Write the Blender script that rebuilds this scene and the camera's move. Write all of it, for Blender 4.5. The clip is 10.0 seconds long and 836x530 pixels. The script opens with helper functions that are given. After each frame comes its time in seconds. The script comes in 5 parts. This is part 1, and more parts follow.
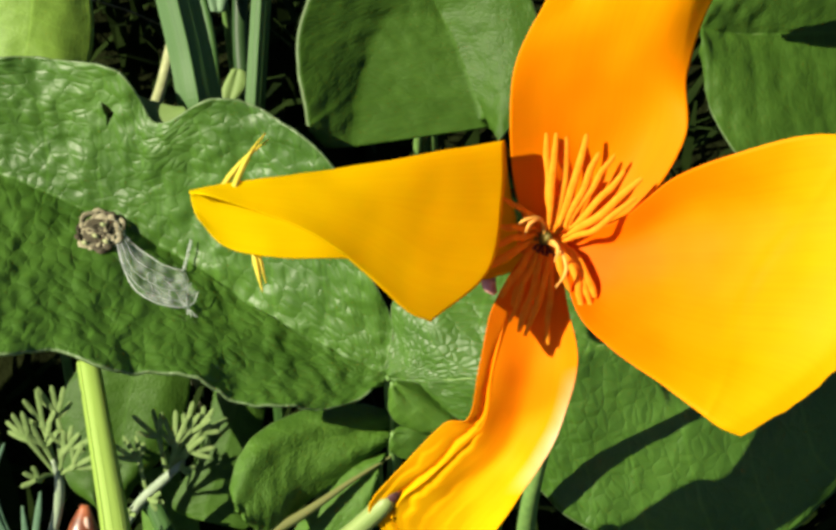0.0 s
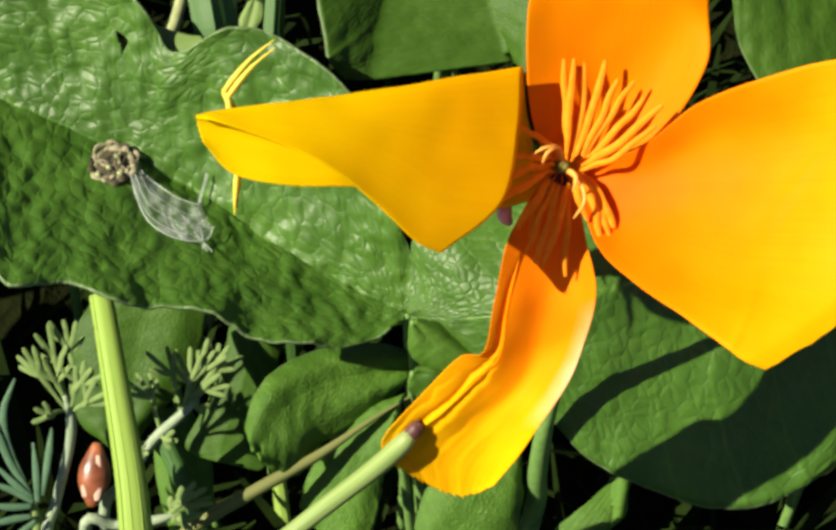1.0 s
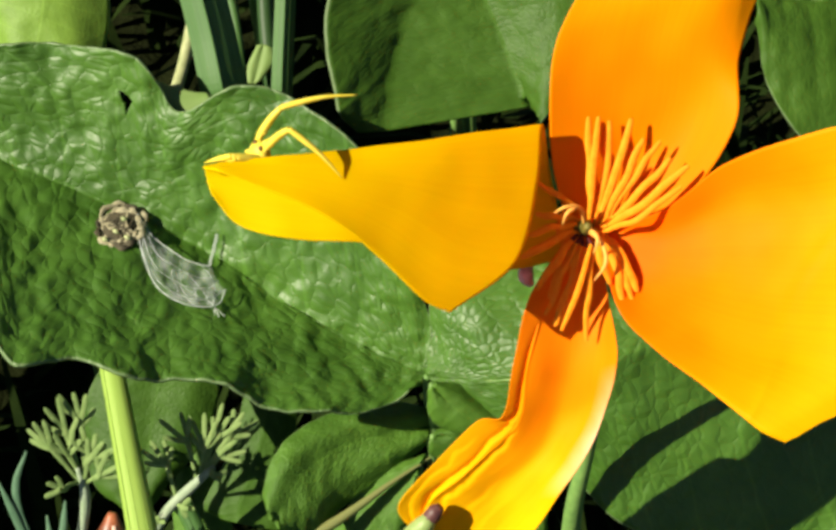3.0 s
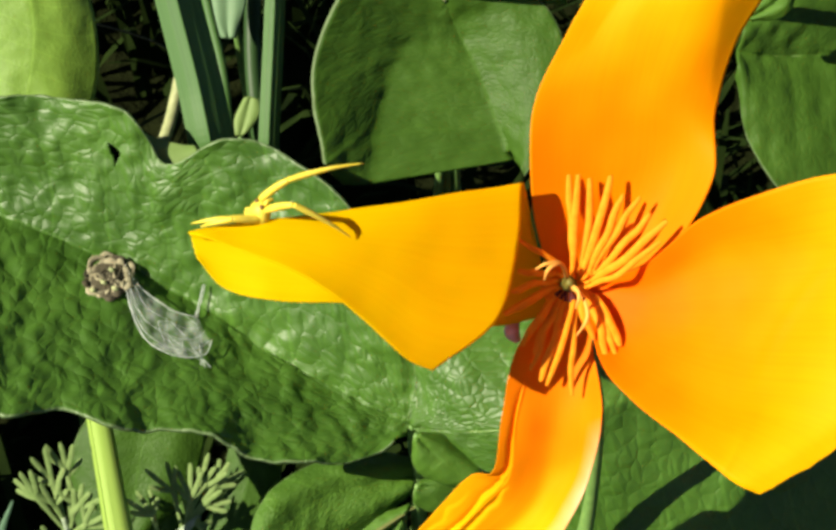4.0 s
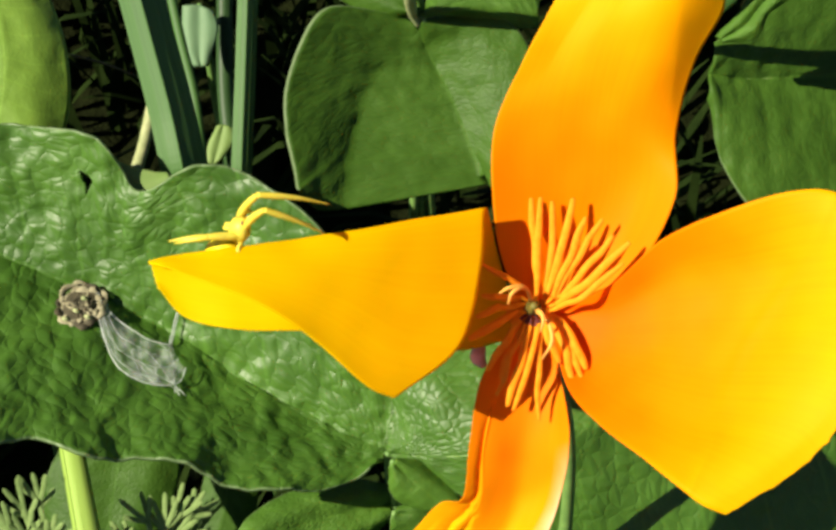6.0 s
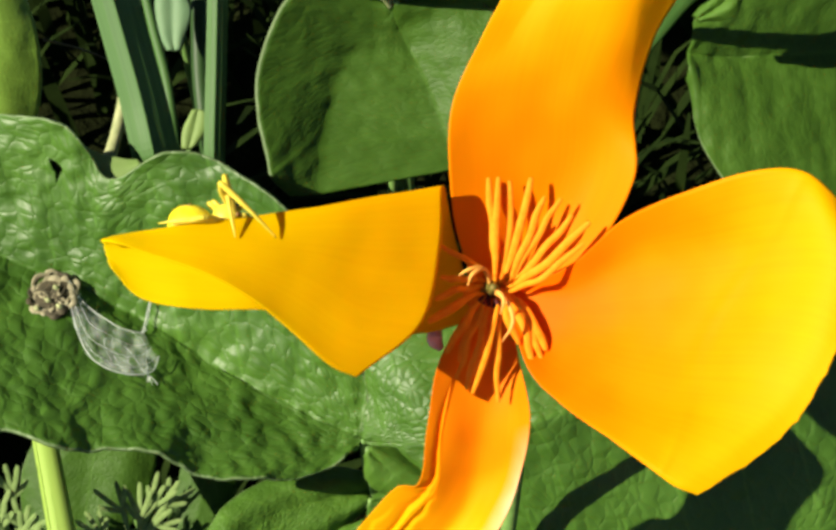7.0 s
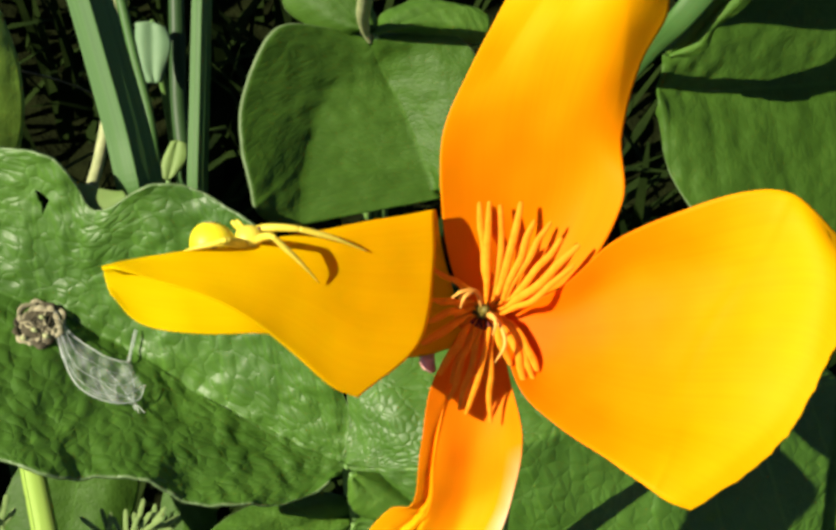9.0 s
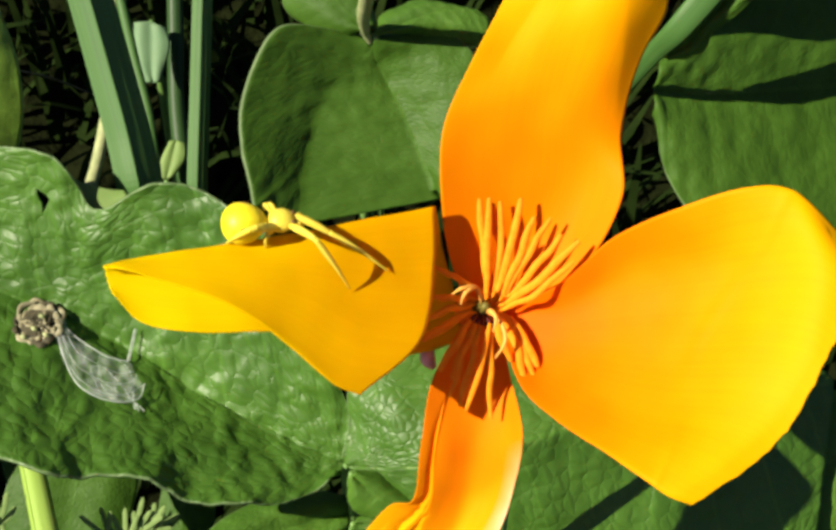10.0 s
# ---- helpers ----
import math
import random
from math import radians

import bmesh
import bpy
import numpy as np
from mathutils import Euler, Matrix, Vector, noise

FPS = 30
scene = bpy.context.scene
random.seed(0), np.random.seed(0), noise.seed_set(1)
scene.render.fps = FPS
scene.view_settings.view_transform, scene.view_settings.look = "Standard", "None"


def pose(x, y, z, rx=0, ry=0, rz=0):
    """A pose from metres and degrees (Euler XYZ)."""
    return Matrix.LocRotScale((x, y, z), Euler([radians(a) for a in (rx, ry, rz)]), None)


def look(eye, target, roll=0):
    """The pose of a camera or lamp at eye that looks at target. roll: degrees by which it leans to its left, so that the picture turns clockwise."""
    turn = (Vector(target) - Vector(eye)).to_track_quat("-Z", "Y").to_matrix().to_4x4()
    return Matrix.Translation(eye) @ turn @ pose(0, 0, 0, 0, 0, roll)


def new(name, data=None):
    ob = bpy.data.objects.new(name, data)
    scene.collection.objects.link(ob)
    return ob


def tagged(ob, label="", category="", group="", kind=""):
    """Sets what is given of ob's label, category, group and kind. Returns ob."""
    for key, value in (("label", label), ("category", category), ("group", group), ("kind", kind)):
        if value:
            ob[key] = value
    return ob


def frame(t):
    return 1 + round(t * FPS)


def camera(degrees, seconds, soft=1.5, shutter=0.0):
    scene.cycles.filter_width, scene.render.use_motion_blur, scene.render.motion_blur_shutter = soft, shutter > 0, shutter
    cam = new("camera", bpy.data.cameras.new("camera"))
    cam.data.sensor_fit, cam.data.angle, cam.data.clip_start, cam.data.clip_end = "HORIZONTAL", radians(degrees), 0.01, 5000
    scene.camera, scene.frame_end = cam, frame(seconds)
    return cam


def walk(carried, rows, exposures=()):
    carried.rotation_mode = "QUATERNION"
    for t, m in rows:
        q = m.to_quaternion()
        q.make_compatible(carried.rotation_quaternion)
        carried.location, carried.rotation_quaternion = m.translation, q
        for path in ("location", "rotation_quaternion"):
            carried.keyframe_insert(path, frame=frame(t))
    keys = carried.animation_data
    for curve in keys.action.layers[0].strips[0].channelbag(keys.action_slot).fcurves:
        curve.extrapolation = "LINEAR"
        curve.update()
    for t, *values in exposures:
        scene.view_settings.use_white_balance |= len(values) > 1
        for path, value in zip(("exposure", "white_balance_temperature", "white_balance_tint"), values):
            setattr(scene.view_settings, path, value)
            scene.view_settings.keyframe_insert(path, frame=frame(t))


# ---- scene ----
# The patch: a leaning frame in millimetres (x across, y up the slope, h out of it), its origin in the flower.
LEAN = 40.0
HEART = (0.0, 0.0, 0.09)
PATCH = Matrix.Translation(HEART) @ Matrix.Rotation(radians(LEAN), 4, "X")


def mm(x, y, h):
    return Vector((x, y, h)) * 0.001


def patch_pose(x, y, h, rx=0, ry=0, rz=0):
    return PATCH @ pose(x * 0.001, y * 0.001, h * 0.001, rx, ry, rz)


# ---- camera ----
cam = camera(30, 10.0, soft=3.3)
CAMERA = [
    (0, -12.55, -8.97, 154.22, 1.669, -0.275, 0.615),
    (0.5, -12.61, -11.66, 152.69, 0.403, 0.499, 0.587),
    (1, -14.70, -12.36, 149.60, 0.398, -0.203, 1.166),
    (1.5, -15.88, -10.15, 144.04, 0.911, -0.546, 1.026),
    (2, -16.95, -4.46, 144.64, -0.300, -0.740, 1.065),
    (2.2, -16.11, -3.24, 144.65, -0.711, -0.181, 0.132),
    (3.3, -12.34, 1.90, 144.34, -1.739, 1.163, -0.073),
    (3.5, -13.84, 2.03, 145.26, -1.083, 0.663, 0.100),
    (4, -12.99, 2.24, 145.68, -0.205, 0.458, 0.046),
    (4.5, -13.02, 2.40, 146.00, 0.000, -0.000, 0.000),
    (5, -12.64, 2.01, 145.76, 0.316, -0.071, -0.144),
    (5.5, -15.07, 3.37, 145.63, 0.119, -1.004, -0.030),
    (5.7, -14.36, 0.22, 145.36, 1.496, -0.765, -0.266),
    (7, -7.84, 1.85, 143.00, 0.280, 0.255, -1.138),
    (7.5, -8.48, 3.26, 143.74, 0.118, -0.394, -1.127),
    (8, -9.89, 3.97, 145.06, 0.372, -0.714, -1.248),
    (8.5, -9.12, 2.10, 145.15, 1.007, -0.378, -0.866),
    (9, -14.05, 3.28, 147.20, 0.929, -2.413, -1.332),
    (9.5, -15.49, 2.72, 147.77, 1.182, -2.757, -1.196),
    (10, -16.77, 2.77, 147.82, 1.095, -3.278, -1.194),
]
walk(cam, [(row[0], patch_pose(*row[1:])) for row in CAMERA])

# ---- light ----
SUN = PATCH.to_3x3() @ Vector((-0.70, 0.20, 0.69)).normalized()
world = bpy.data.worlds.new("sky")
scene.world = world
world.use_nodes = True
tree = world.node_tree
sky = tree.nodes.new("ShaderNodeTexSky")
sky.sky_type = "NISHITA"
sky.sun_disc = False
sky.air_density, sky.dust_density, sky.ozone_density = 0.42, 0.4, 0.3
sky.sun_elevation = math.asin(SUN.z)
sky.sun_rotation = math.atan2(SUN.x, SUN.y)
tree.links.new(sky.outputs[0], tree.nodes["Background"].inputs[0])
tree.nodes["Background"].inputs[1].default_value = 0.05
lamp = bpy.data.lights.new("sun", "SUN")
lamp.energy, lamp.angle, lamp.color = 5.0, radians(0.5), (1.0, 0.93, 0.72)
sun = new("sun", lamp)
sun.matrix_world = look(Vector(HEART) + SUN * 2, HEART)
scene.view_settings.exposure = 0.9


# ---- materials ----
def material(name, rough=0.5, spec=0.5):
    m = bpy.data.materials.new(name)
    m.use_nodes = True
    n = m.node_tree.nodes
    b = n["Principled BSDF"]
    b.inputs["Roughness"].default_value = rough
    b.inputs["Specular IOR Level"].default_value = spec
    return m, n, m.node_tree.links, b


def ramp(n, stops):
    r = n.new("ShaderNodeValToRGB")
    e = r.color_ramp.elements
    while len(e) < len(stops):
        e.new(0.5)
    for i, (p, c) in enumerate(stops):
        e[i].position, e[i].color = p, (*c, 1)
    return r


def noise_node(n, links, scale, detail=3.0, coord="Object", rough=0.55):
    t = n.new("ShaderNodeTexCoord")
    x = n.new("ShaderNodeTexNoise")
    x.inputs["Scale"].default_value, x.inputs["Detail"].default_value, x.inputs["Roughness"].default_value = scale, detail, rough
    links.new(t.outputs[coord], x.inputs["Vector"])
    return x


def maths(n, links, op, a, b=0.0):
    x = n.new("ShaderNodeMath")
    x.operation = op
    for i, v in enumerate((a, b)):
        if isinstance(v, (int, float)):
            x.inputs[i].default_value = v
        else:
            links.new(v, x.inputs[i])
    return x.outputs[0]


def mixed(n, links, fac, a, b, kind="MIX"):
    x = n.new("ShaderNodeMix")
    x.data_type, x.blend_type = "RGBA", kind
    for i, v in ((0, fac), (6, a), (7, b)):
        if isinstance(v, (int, float)):
            x.inputs[i].default_value = v
        elif isinstance(v, tuple):
            x.inputs[i].default_value = (*v, 1)
        else:
            links.new(v, x.inputs[i])
    return x.outputs[2]


def glow_through(m, n, links, b, colour, share):
    """Lets light shine through a thin leaf or petal."""
    tr = n.new("ShaderNodeBsdfTranslucent")
    if isinstance(colour, tuple):
        tr.inputs[0].default_value = (*colour, 1)
    else:
        links.new(colour, tr.inputs[0])
    mix = n.new("ShaderNodeMixShader")
    mix.inputs[0].default_value = share
    links.new(b.outputs[0], mix.inputs[1])
    links.new(tr.outputs[0], mix.inputs[2])
    links.new(mix.outputs[0], n["Material Output"].inputs[0])


def leaf_material(name, dark, light, rough=0.42, veins=9.0, slant=1.6, rim=(0.24, 0.31, 0.17), spec=0.5, relief=0.6, show=0.35):
    m, n, links, b = material(name, rough, spec)
    uv = n.new("ShaderNodeUVMap")
    sep = n.new("ShaderNodeSeparateXYZ")
    links.new(uv.outputs[0], sep.inputs[0])
    across = maths(n, links, "ABSOLUTE", maths(n, links, "SUBTRACT", sep.outputs[0], 0.5))
    big = noise_node(n, links, 90.0, 3.0)
    fine = noise_node(n, links, 900.0, 4.0)
    base = ramp(n, [(0.3, dark), (0.7, light)])
    links.new(big.outputs[0], base.inputs[0])
    grain = ramp(n, [(0.25, (0.72, 0.74, 0.7)), (0.75, (1.25, 1.22, 1.2))])
    links.new(fine.outputs[0], grain.inputs[0])
    col = mixed(n, links, 0.4, base.outputs[0], grain.outputs[0], "MULTIPLY")
    # side veins and midrib
    wave = maths(n, links, "SUBTRACT", maths(n, links, "MULTIPLY", sep.outputs[1], veins), maths(n, links, "MULTIPLY", across, slant * 2))
    wobble = maths(n, links, "ADD", wave, maths(n, links, "MULTIPLY", big.outputs[0], 0.35))
    saw = maths(n, links, "ABSOLUTE", maths(n, links, "SUBTRACT", maths(n, links, "FRACT", wobble), 0.5))
    vein = maths(n, links, "LESS_THAN", saw, 0.025)
    rib = maths(n, links, "LESS_THAN", across, 0.008)
    both = maths(n, links, "MAXIMUM", maths(n, links, "MULTIPLY", vein, show), maths(n, links, "MULTIPLY", rib, 0.2))
    col = mixed(n, links, both, col, tuple(min(1, c * 1.7) for c in light))
    edge = maths(n, links, "GREATER_THAN", across, 0.495)
    col = mixed(n, links, maths(n, links, "MULTIPLY", edge, 0.5), col, rim)
    links.new(col, b.inputs["Base Color"])
    # puckered skin
    tc = n.new("ShaderNodeTexCoord")
    pucker = noise_node(n, links, 480.0, 2.0, rough=0.45)
    cells = n.new("ShaderNodeTexVoronoi")
    cells.feature = "DISTANCE_TO_EDGE"
    cells.inputs["Scale"].default_value = 1.0
    skin = n.new("ShaderNodeCombineXYZ")
    links.new(maths(n, links, "ADD", maths(n, links, "MULTIPLY", maths(n, links, "ADD", wave, maths(n, links, "MULTIPLY", across, slant)), 4.3), maths(n, links, "MULTIPLY", pucker.outputs[0], 0.9)), skin.inputs[0])
    links.new(maths(n, links, "MULTIPLY", maths(n, links, "SUBTRACT", sep.outputs[0], 0.5), 25.0), skin.inputs[1])
    links.new(skin.outputs[0], cells.inputs["Vector"])
    dome = maths(n, links, "POWER", maths(n, links, "MINIMUM", cells.outputs[0], 0.45), 0.6)
    height = maths(n, links, "ADD", maths(n, links, "MULTIPLY", pucker.outputs[0], 0.4), maths(n, links, "ADD", dome, maths(n, links, "MULTIPLY", fine.outputs[0], 0.04)))
    height = maths(n, links, "SUBTRACT", height, maths(n, links, "MULTIPLY", both, 0.3))
    bump = n.new("ShaderNodeBump")
    bump.inputs["Strength"].default_value, bump.inputs["Distance"].default_value = relief, 0.0007
    links.new(height, bump.inputs["Height"])
    links.new(bump.outputs[0], b.inputs["Normal"])
    glow_through(m, n, links, b, mixed(n, links, 1.0, col, (1.3, 1.5, 0.6), "MULTIPLY"), 0.22)
    return m


def petal_material(name, inner, middle, outer, share=0.3, pale=None):
    m, n, links, b = material(name, 0.55, 0.06)
    uv = n.new("ShaderNodeUVMap")
    sep = n.new("ShaderNodeSeparateXYZ")
    links.new(uv.outputs[0], sep.inputs[0])
    big = noise_node(n, links, 160.0, 2.0)
    along = maths(n, links, "ADD", sep.outputs[1], maths(n, links, "MULTIPLY", maths(n, links, "SUBTRACT", big.outputs[0], 0.5), 0.18))
    base = ramp(n, [(0.18, inner), (0.5, middle), (0.82, outer)])
    links.new(along, base.inputs[0])
    # fine streaks that run out from the base
    st = n.new("ShaderNodeTexNoise")
    st.inputs["Scale"].default_value, st.inputs["Detail"].default_value = 1.0, 4.0
    vec = n.new("ShaderNodeMapping")
    vec.inputs["Scale"].default_value = (70.0, 2.2, 1.0)
    links.new(uv.outputs[0], vec.inputs[0])
    links.new(vec.outputs[0], st.inputs["Vector"])
    tone = ramp(n, [(0.3, (0.985, 0.965, 0.97)), (0.7, (1.015, 1.03, 1.0))])
    links.new(st.outputs[0], tone.inputs[0])
    col = mixed(n, links, 1.0, base.outputs[0], tone.outputs[0], "MULTIPLY")
    if pale:
        # bleached, dried stretch along one margin
        side = maths(n, links, "MULTIPLY", maths(n, links, "SUBTRACT", sep.outputs[0], 0.84), 5.0)
        span = maths(n, links, "SUBTRACT", 0.22, maths(n, links, "ABSOLUTE", maths(n, links, "SUBTRACT", sep.outputs[1], 0.52)))
        dry = maths(n, links, "MULTIPLY", maths(n, links, "MULTIPLY", side, span), maths(n, links, "MULTIPLY", big.outputs[0], 12.0))
        clip = n.new("ShaderNodeClamp")
        links.new(maths(n, links, "MULTIPLY", dry, maths(n, links, "GREATER_THAN", side, 0.0)), clip.inputs[0])
        col = mixed(n, links, clip.outputs[0], col, pale)
    links.new(col, b.inputs["Base Color"])
    bump = n.new("ShaderNodeBump")
    bump.inputs["Strength"].default_value, bump.inputs["Distance"].default_value = 0.07, 0.0002
    links.new(st.outputs[0], bump.inputs["Height"])
    links.new(bump.outputs[0], b.inputs["Normal"])
    glow_through(m, n, links, b, col, share)
    return m


def plain_material(name, dark, light, rough=0.5, scale=700.0, spec=0.4, through_share=0.0, stretch=None, strength=0.3, depth=0.0002):
    m, n, links, b = material(name, rough, spec)
    x = noise_node(n, links, scale, 4.0)
    if stretch:
        vec = n.new("ShaderNodeMapping")
        vec.inputs["Scale"].default_value = stretch
        t = n.new("ShaderNodeUVMap")
        links.new(t.outputs[0], vec.inputs[0])
        links.new(vec.outputs[0], x.inputs["Vector"])
        x.inputs["Scale"].default_value = 1.0
    base = ramp(n, [(0.3, dark), (0.7, light)])
    links.new(x.outputs[0], base.inputs[0])
    links.new(base.outputs[0], b.inputs["Base Color"])
    bump = n.new("ShaderNodeBump")
    bump.inputs["Strength"].default_value, bump.inputs["Distance"].default_value = strength, depth
    links.new(x.outputs[0], bump.inputs["Height"])
    links.new(bump.outputs[0], b.inputs["Normal"])
    if through_share:
        glow_through(m, n, links, b, base.outputs[0], through_share)
    return m


LEAF = leaf_material("leaf_green", (0.046, 0.121, 0.01), (0.076, 0.178, 0.019), rough=0.48, relief=0.34, spec=0.5, show=0.2)
LEAF_SOFT = leaf_material("leaf_soft_green", (0.054, 0.137, 0.009), (0.09, 0.203, 0.017), rough=0.6, relief=0.3, spec=0.4, show=0.2)
LEAF_DEEP = leaf_material("leaf_deep_green", (0.037, 0.092, 0.007), (0.059, 0.135, 0.014), rough=0.55, spec=0.25, relief=0.16, show=0.1)
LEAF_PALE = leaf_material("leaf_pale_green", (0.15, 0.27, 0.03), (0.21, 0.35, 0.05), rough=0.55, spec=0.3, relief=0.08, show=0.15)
PETAL = petal_material("petal_orange", (0.92, 0.18, 0.0), (0.92, 0.33, 0.0), (0.89, 0.47, 0.0), 0.4)
PETAL_RISE = petal_material("petal_deep_orange", (0.93, 0.27, 0.0), (0.95, 0.32, 0.0), (0.96, 0.48, 0.0), 0.4)
PETAL_OUT = petal_material("petal_gold", (0.93, 0.56, 0.0), (0.93, 0.67, 0.0), (0.93, 0.71, 0.0), 0.56)
PETAL_LOW = petal_material("petal_withered", (0.93, 0.23, 0.002), (0.95, 0.34, 0.002), (0.96, 0.52, 0.002), 0.33, (0.9, 0.62, 0.4))
STAMEN = plain_material("stamen_orange", (0.94, 0.29, 0.008), (0.97, 0.39, 0.02), 0.6, 1500.0, 0.1, 0.25)
# Maroon for the lower filaments, darkened for the rolled petal's shade.
STAMEN_SHADED = plain_material("filament_shade_maroon", (0.05, 0.008, 0.01), (0.12, 0.015, 0.01), 0.6, 1500.0)
STEM = plain_material("stem_green", (0.10, 0.2, 0.05), (0.16, 0.28, 0.07), 0.5, 900.0)
GRASS = plain_material("grass_green", (0.038, 0.105, 0.02), (0.066, 0.155, 0.034), 0.55, 1.0, 0.4, 0.08, (14.0, 1.5, 1.0))
# Darker copy of the grass green, with shade put into the colour.
GRASS_SHADED = plain_material("grass_shaded_green", (0.015, 0.045, 0.012), (0.035, 0.08, 0.02), 0.5, 1.0, 0.3, 0.1, (14.0, 1.5, 1.0))
STALK = plain_material("stalk_lime", (0.25, 0.38, 0.06), (0.35, 0.5, 0.11), 0.6, 1.0, 0.15, 0.2, (9.0, 1.2, 1.0))
# Soil colour blackened to stand for the deep shade under the plants.
SOIL = plain_material("shade_dark_soil", (0.006, 0.008, 0.0018), (0.009, 0.012, 0.003), 0.95, 160.0, 0.05, strength=1.0, depth=0.003)

LEAF_GREY = plain_material("leaf_grey_green", (0.12, 0.22, 0.11), (0.16, 0.26, 0.14), 0.6, 300.0, 0.3, 0.15)
LEAF_LIME = plain_material("leaf_lime", (0.15, 0.24, 0.06), (0.2, 0.29, 0.09), 0.6, 300.0, 0.3, 0.15)
VEIN = plain_material("vein_pale_green", (0.12, 0.22, 0.05), (0.18, 0.28, 0.08), 0.5, 900.0)
# Near-black green: the shade between the plants is put into this colour.
UNDER = plain_material("undergrowth_shade_green", (0.006, 0.013, 0.002), (0.013, 0.024, 0.004), 0.85, 200.0, 0.05)
CREAM = plain_material("cream_stalk", (0.22, 0.26, 0.11), (0.36, 0.38, 0.19), 0.5, 900.0)
BROWN = plain_material("brown_stem", (0.07, 0.06, 0.03), (0.12, 0.1, 0.05), 0.6, 900.0)
OVARY = plain_material("ovary_olive", (0.10, 0.08, 0.01), (0.2, 0.17, 0.03), 0.6, 900.0)
PINK = plain_material("pink_rim", (0.7, 0.3, 0.26), (0.85, 0.45, 0.4), 0.5, 900.0)
FERN = plain_material("fern_grey_green", (0.19, 0.29, 0.09), (0.28, 0.39, 0.14), 0.7, 900.0, 0.15, 0.3)
POD = plain_material("pod_green", (0.15, 0.23, 0.06), (0.30, 0.38, 0.13), 0.5, 1.0, 0.4, 0.0, (10.0, 1.0, 1.0))
POD_DULL = plain_material("pod_dull_olive", (0.10, 0.13, 0.03), (0.2, 0.2, 0.07), 0.6, 1.0, 0.3, 0.0, (10.0, 1.0, 1.0))
STIGMA = plain_material("stigma_pale_orange", (0.85, 0.42, 0.06), (0.9, 0.5, 0.12), 0.5, 1500.0, 0.2, 0.2)
TIP = plain_material("pod_tip_maroon", (0.06, 0.02, 0.02), (0.14, 0.06, 0.05), 0.5, 900.0)
HUSK = plain_material("husk_brown", (0.10, 0.025, 0.01), (0.38, 0.12, 0.05), 0.35, 350.0, 0.6)
HUSK_PALE = plain_material("husk_pale", (0.5, 0.33, 0.26), (0.65, 0.45, 0.36), 0.5, 500.0)
CRUMB = plain_material("crumb_tan", (0.16, 0.14, 0.08), (0.34, 0.31, 0.2), 0.8, 900.0)
CRUMB_DARK = plain_material("crumb_brown", (0.025, 0.022, 0.012), (0.08, 0.065, 0.035), 0.8, 900.0)
SILK = plain_material("spider_silk", (0.5, 0.56, 0.52), (0.7, 0.75, 0.72), 0.5, 900.0, 0.4, 0.3)
def film_material():
    m, n, links, b = material("silk_film", 0.5, 0.3)
    b.inputs["Base Color"].default_value = (0.75, 0.8, 0.78, 1)
    x = noise_node(n, links, 700.0, 5.0)
    y = noise_node(n, links, 260.0, 2.0)
    cut = ramp(n, [(0.42, (0.01, 0.01, 0.01)), (0.78, (0.26, 0.26, 0.26))])
    links.new(maths(n, links, "ADD", maths(n, links, "MULTIPLY", x.outputs[0], 0.6), maths(n, links, "MULTIPLY", y.outputs[0], 0.45)), cut.inputs[0])
    links.new(cut.outputs[0], b.inputs["Alpha"])
    return m


FILM = film_material()
SPIDER_SKIN = plain_material("spider_yellow", (0.80, 0.62, 0.01), (0.86, 0.72, 0.03), 0.45, 900.0, 0.3)
SPIDER_LEG = plain_material("spider_leg_yellow", (0.72, 0.57, 0.04), (0.82, 0.68, 0.09), 0.45, 900.0, 0.3, 0.2)
SPIDER_DARK = plain_material("spider_eye_brown", (0.10, 0.05, 0.01), (0.2, 0.1, 0.02), 0.4, 900.0)


# ---- shapes ----
def catmull(points, count):
    """Points evenly spread over a smooth curve through the given ones."""
    p = np.asarray(points, float)
    k = len(p)
    if k == 2:
        s = np.linspace(0, 1, count)[:, None]
        return p[0] * (1 - s) + p[1] * s
    ext = np.concatenate([[2 * p[0] - p[1]], p, [2 * p[-1] - p[-2]]])
    s = np.linspace(0, k - 1, count)
    i = np.minimum(s.astype(int), k - 2)
    f = (s - i).reshape(-1, *([1] * (p.ndim - 1)))
    a, b, c, d = ext[i], ext[i + 1], ext[i + 2], ext[i + 3]
    return 0.5 * (2 * b + (c - a) * f + (2 * a - 5 * b + 4 * c - d) * f**2 + (3 * b - a - 3 * c + d) * f**3)


def grid_normals(g):
    du, dv = np.gradient(g, axis=1), np.gradient(g, axis=0)
    n = np.cross(du, dv)
    return n / np.maximum(np.linalg.norm(n, axis=2, keepdims=True), 1e-9)


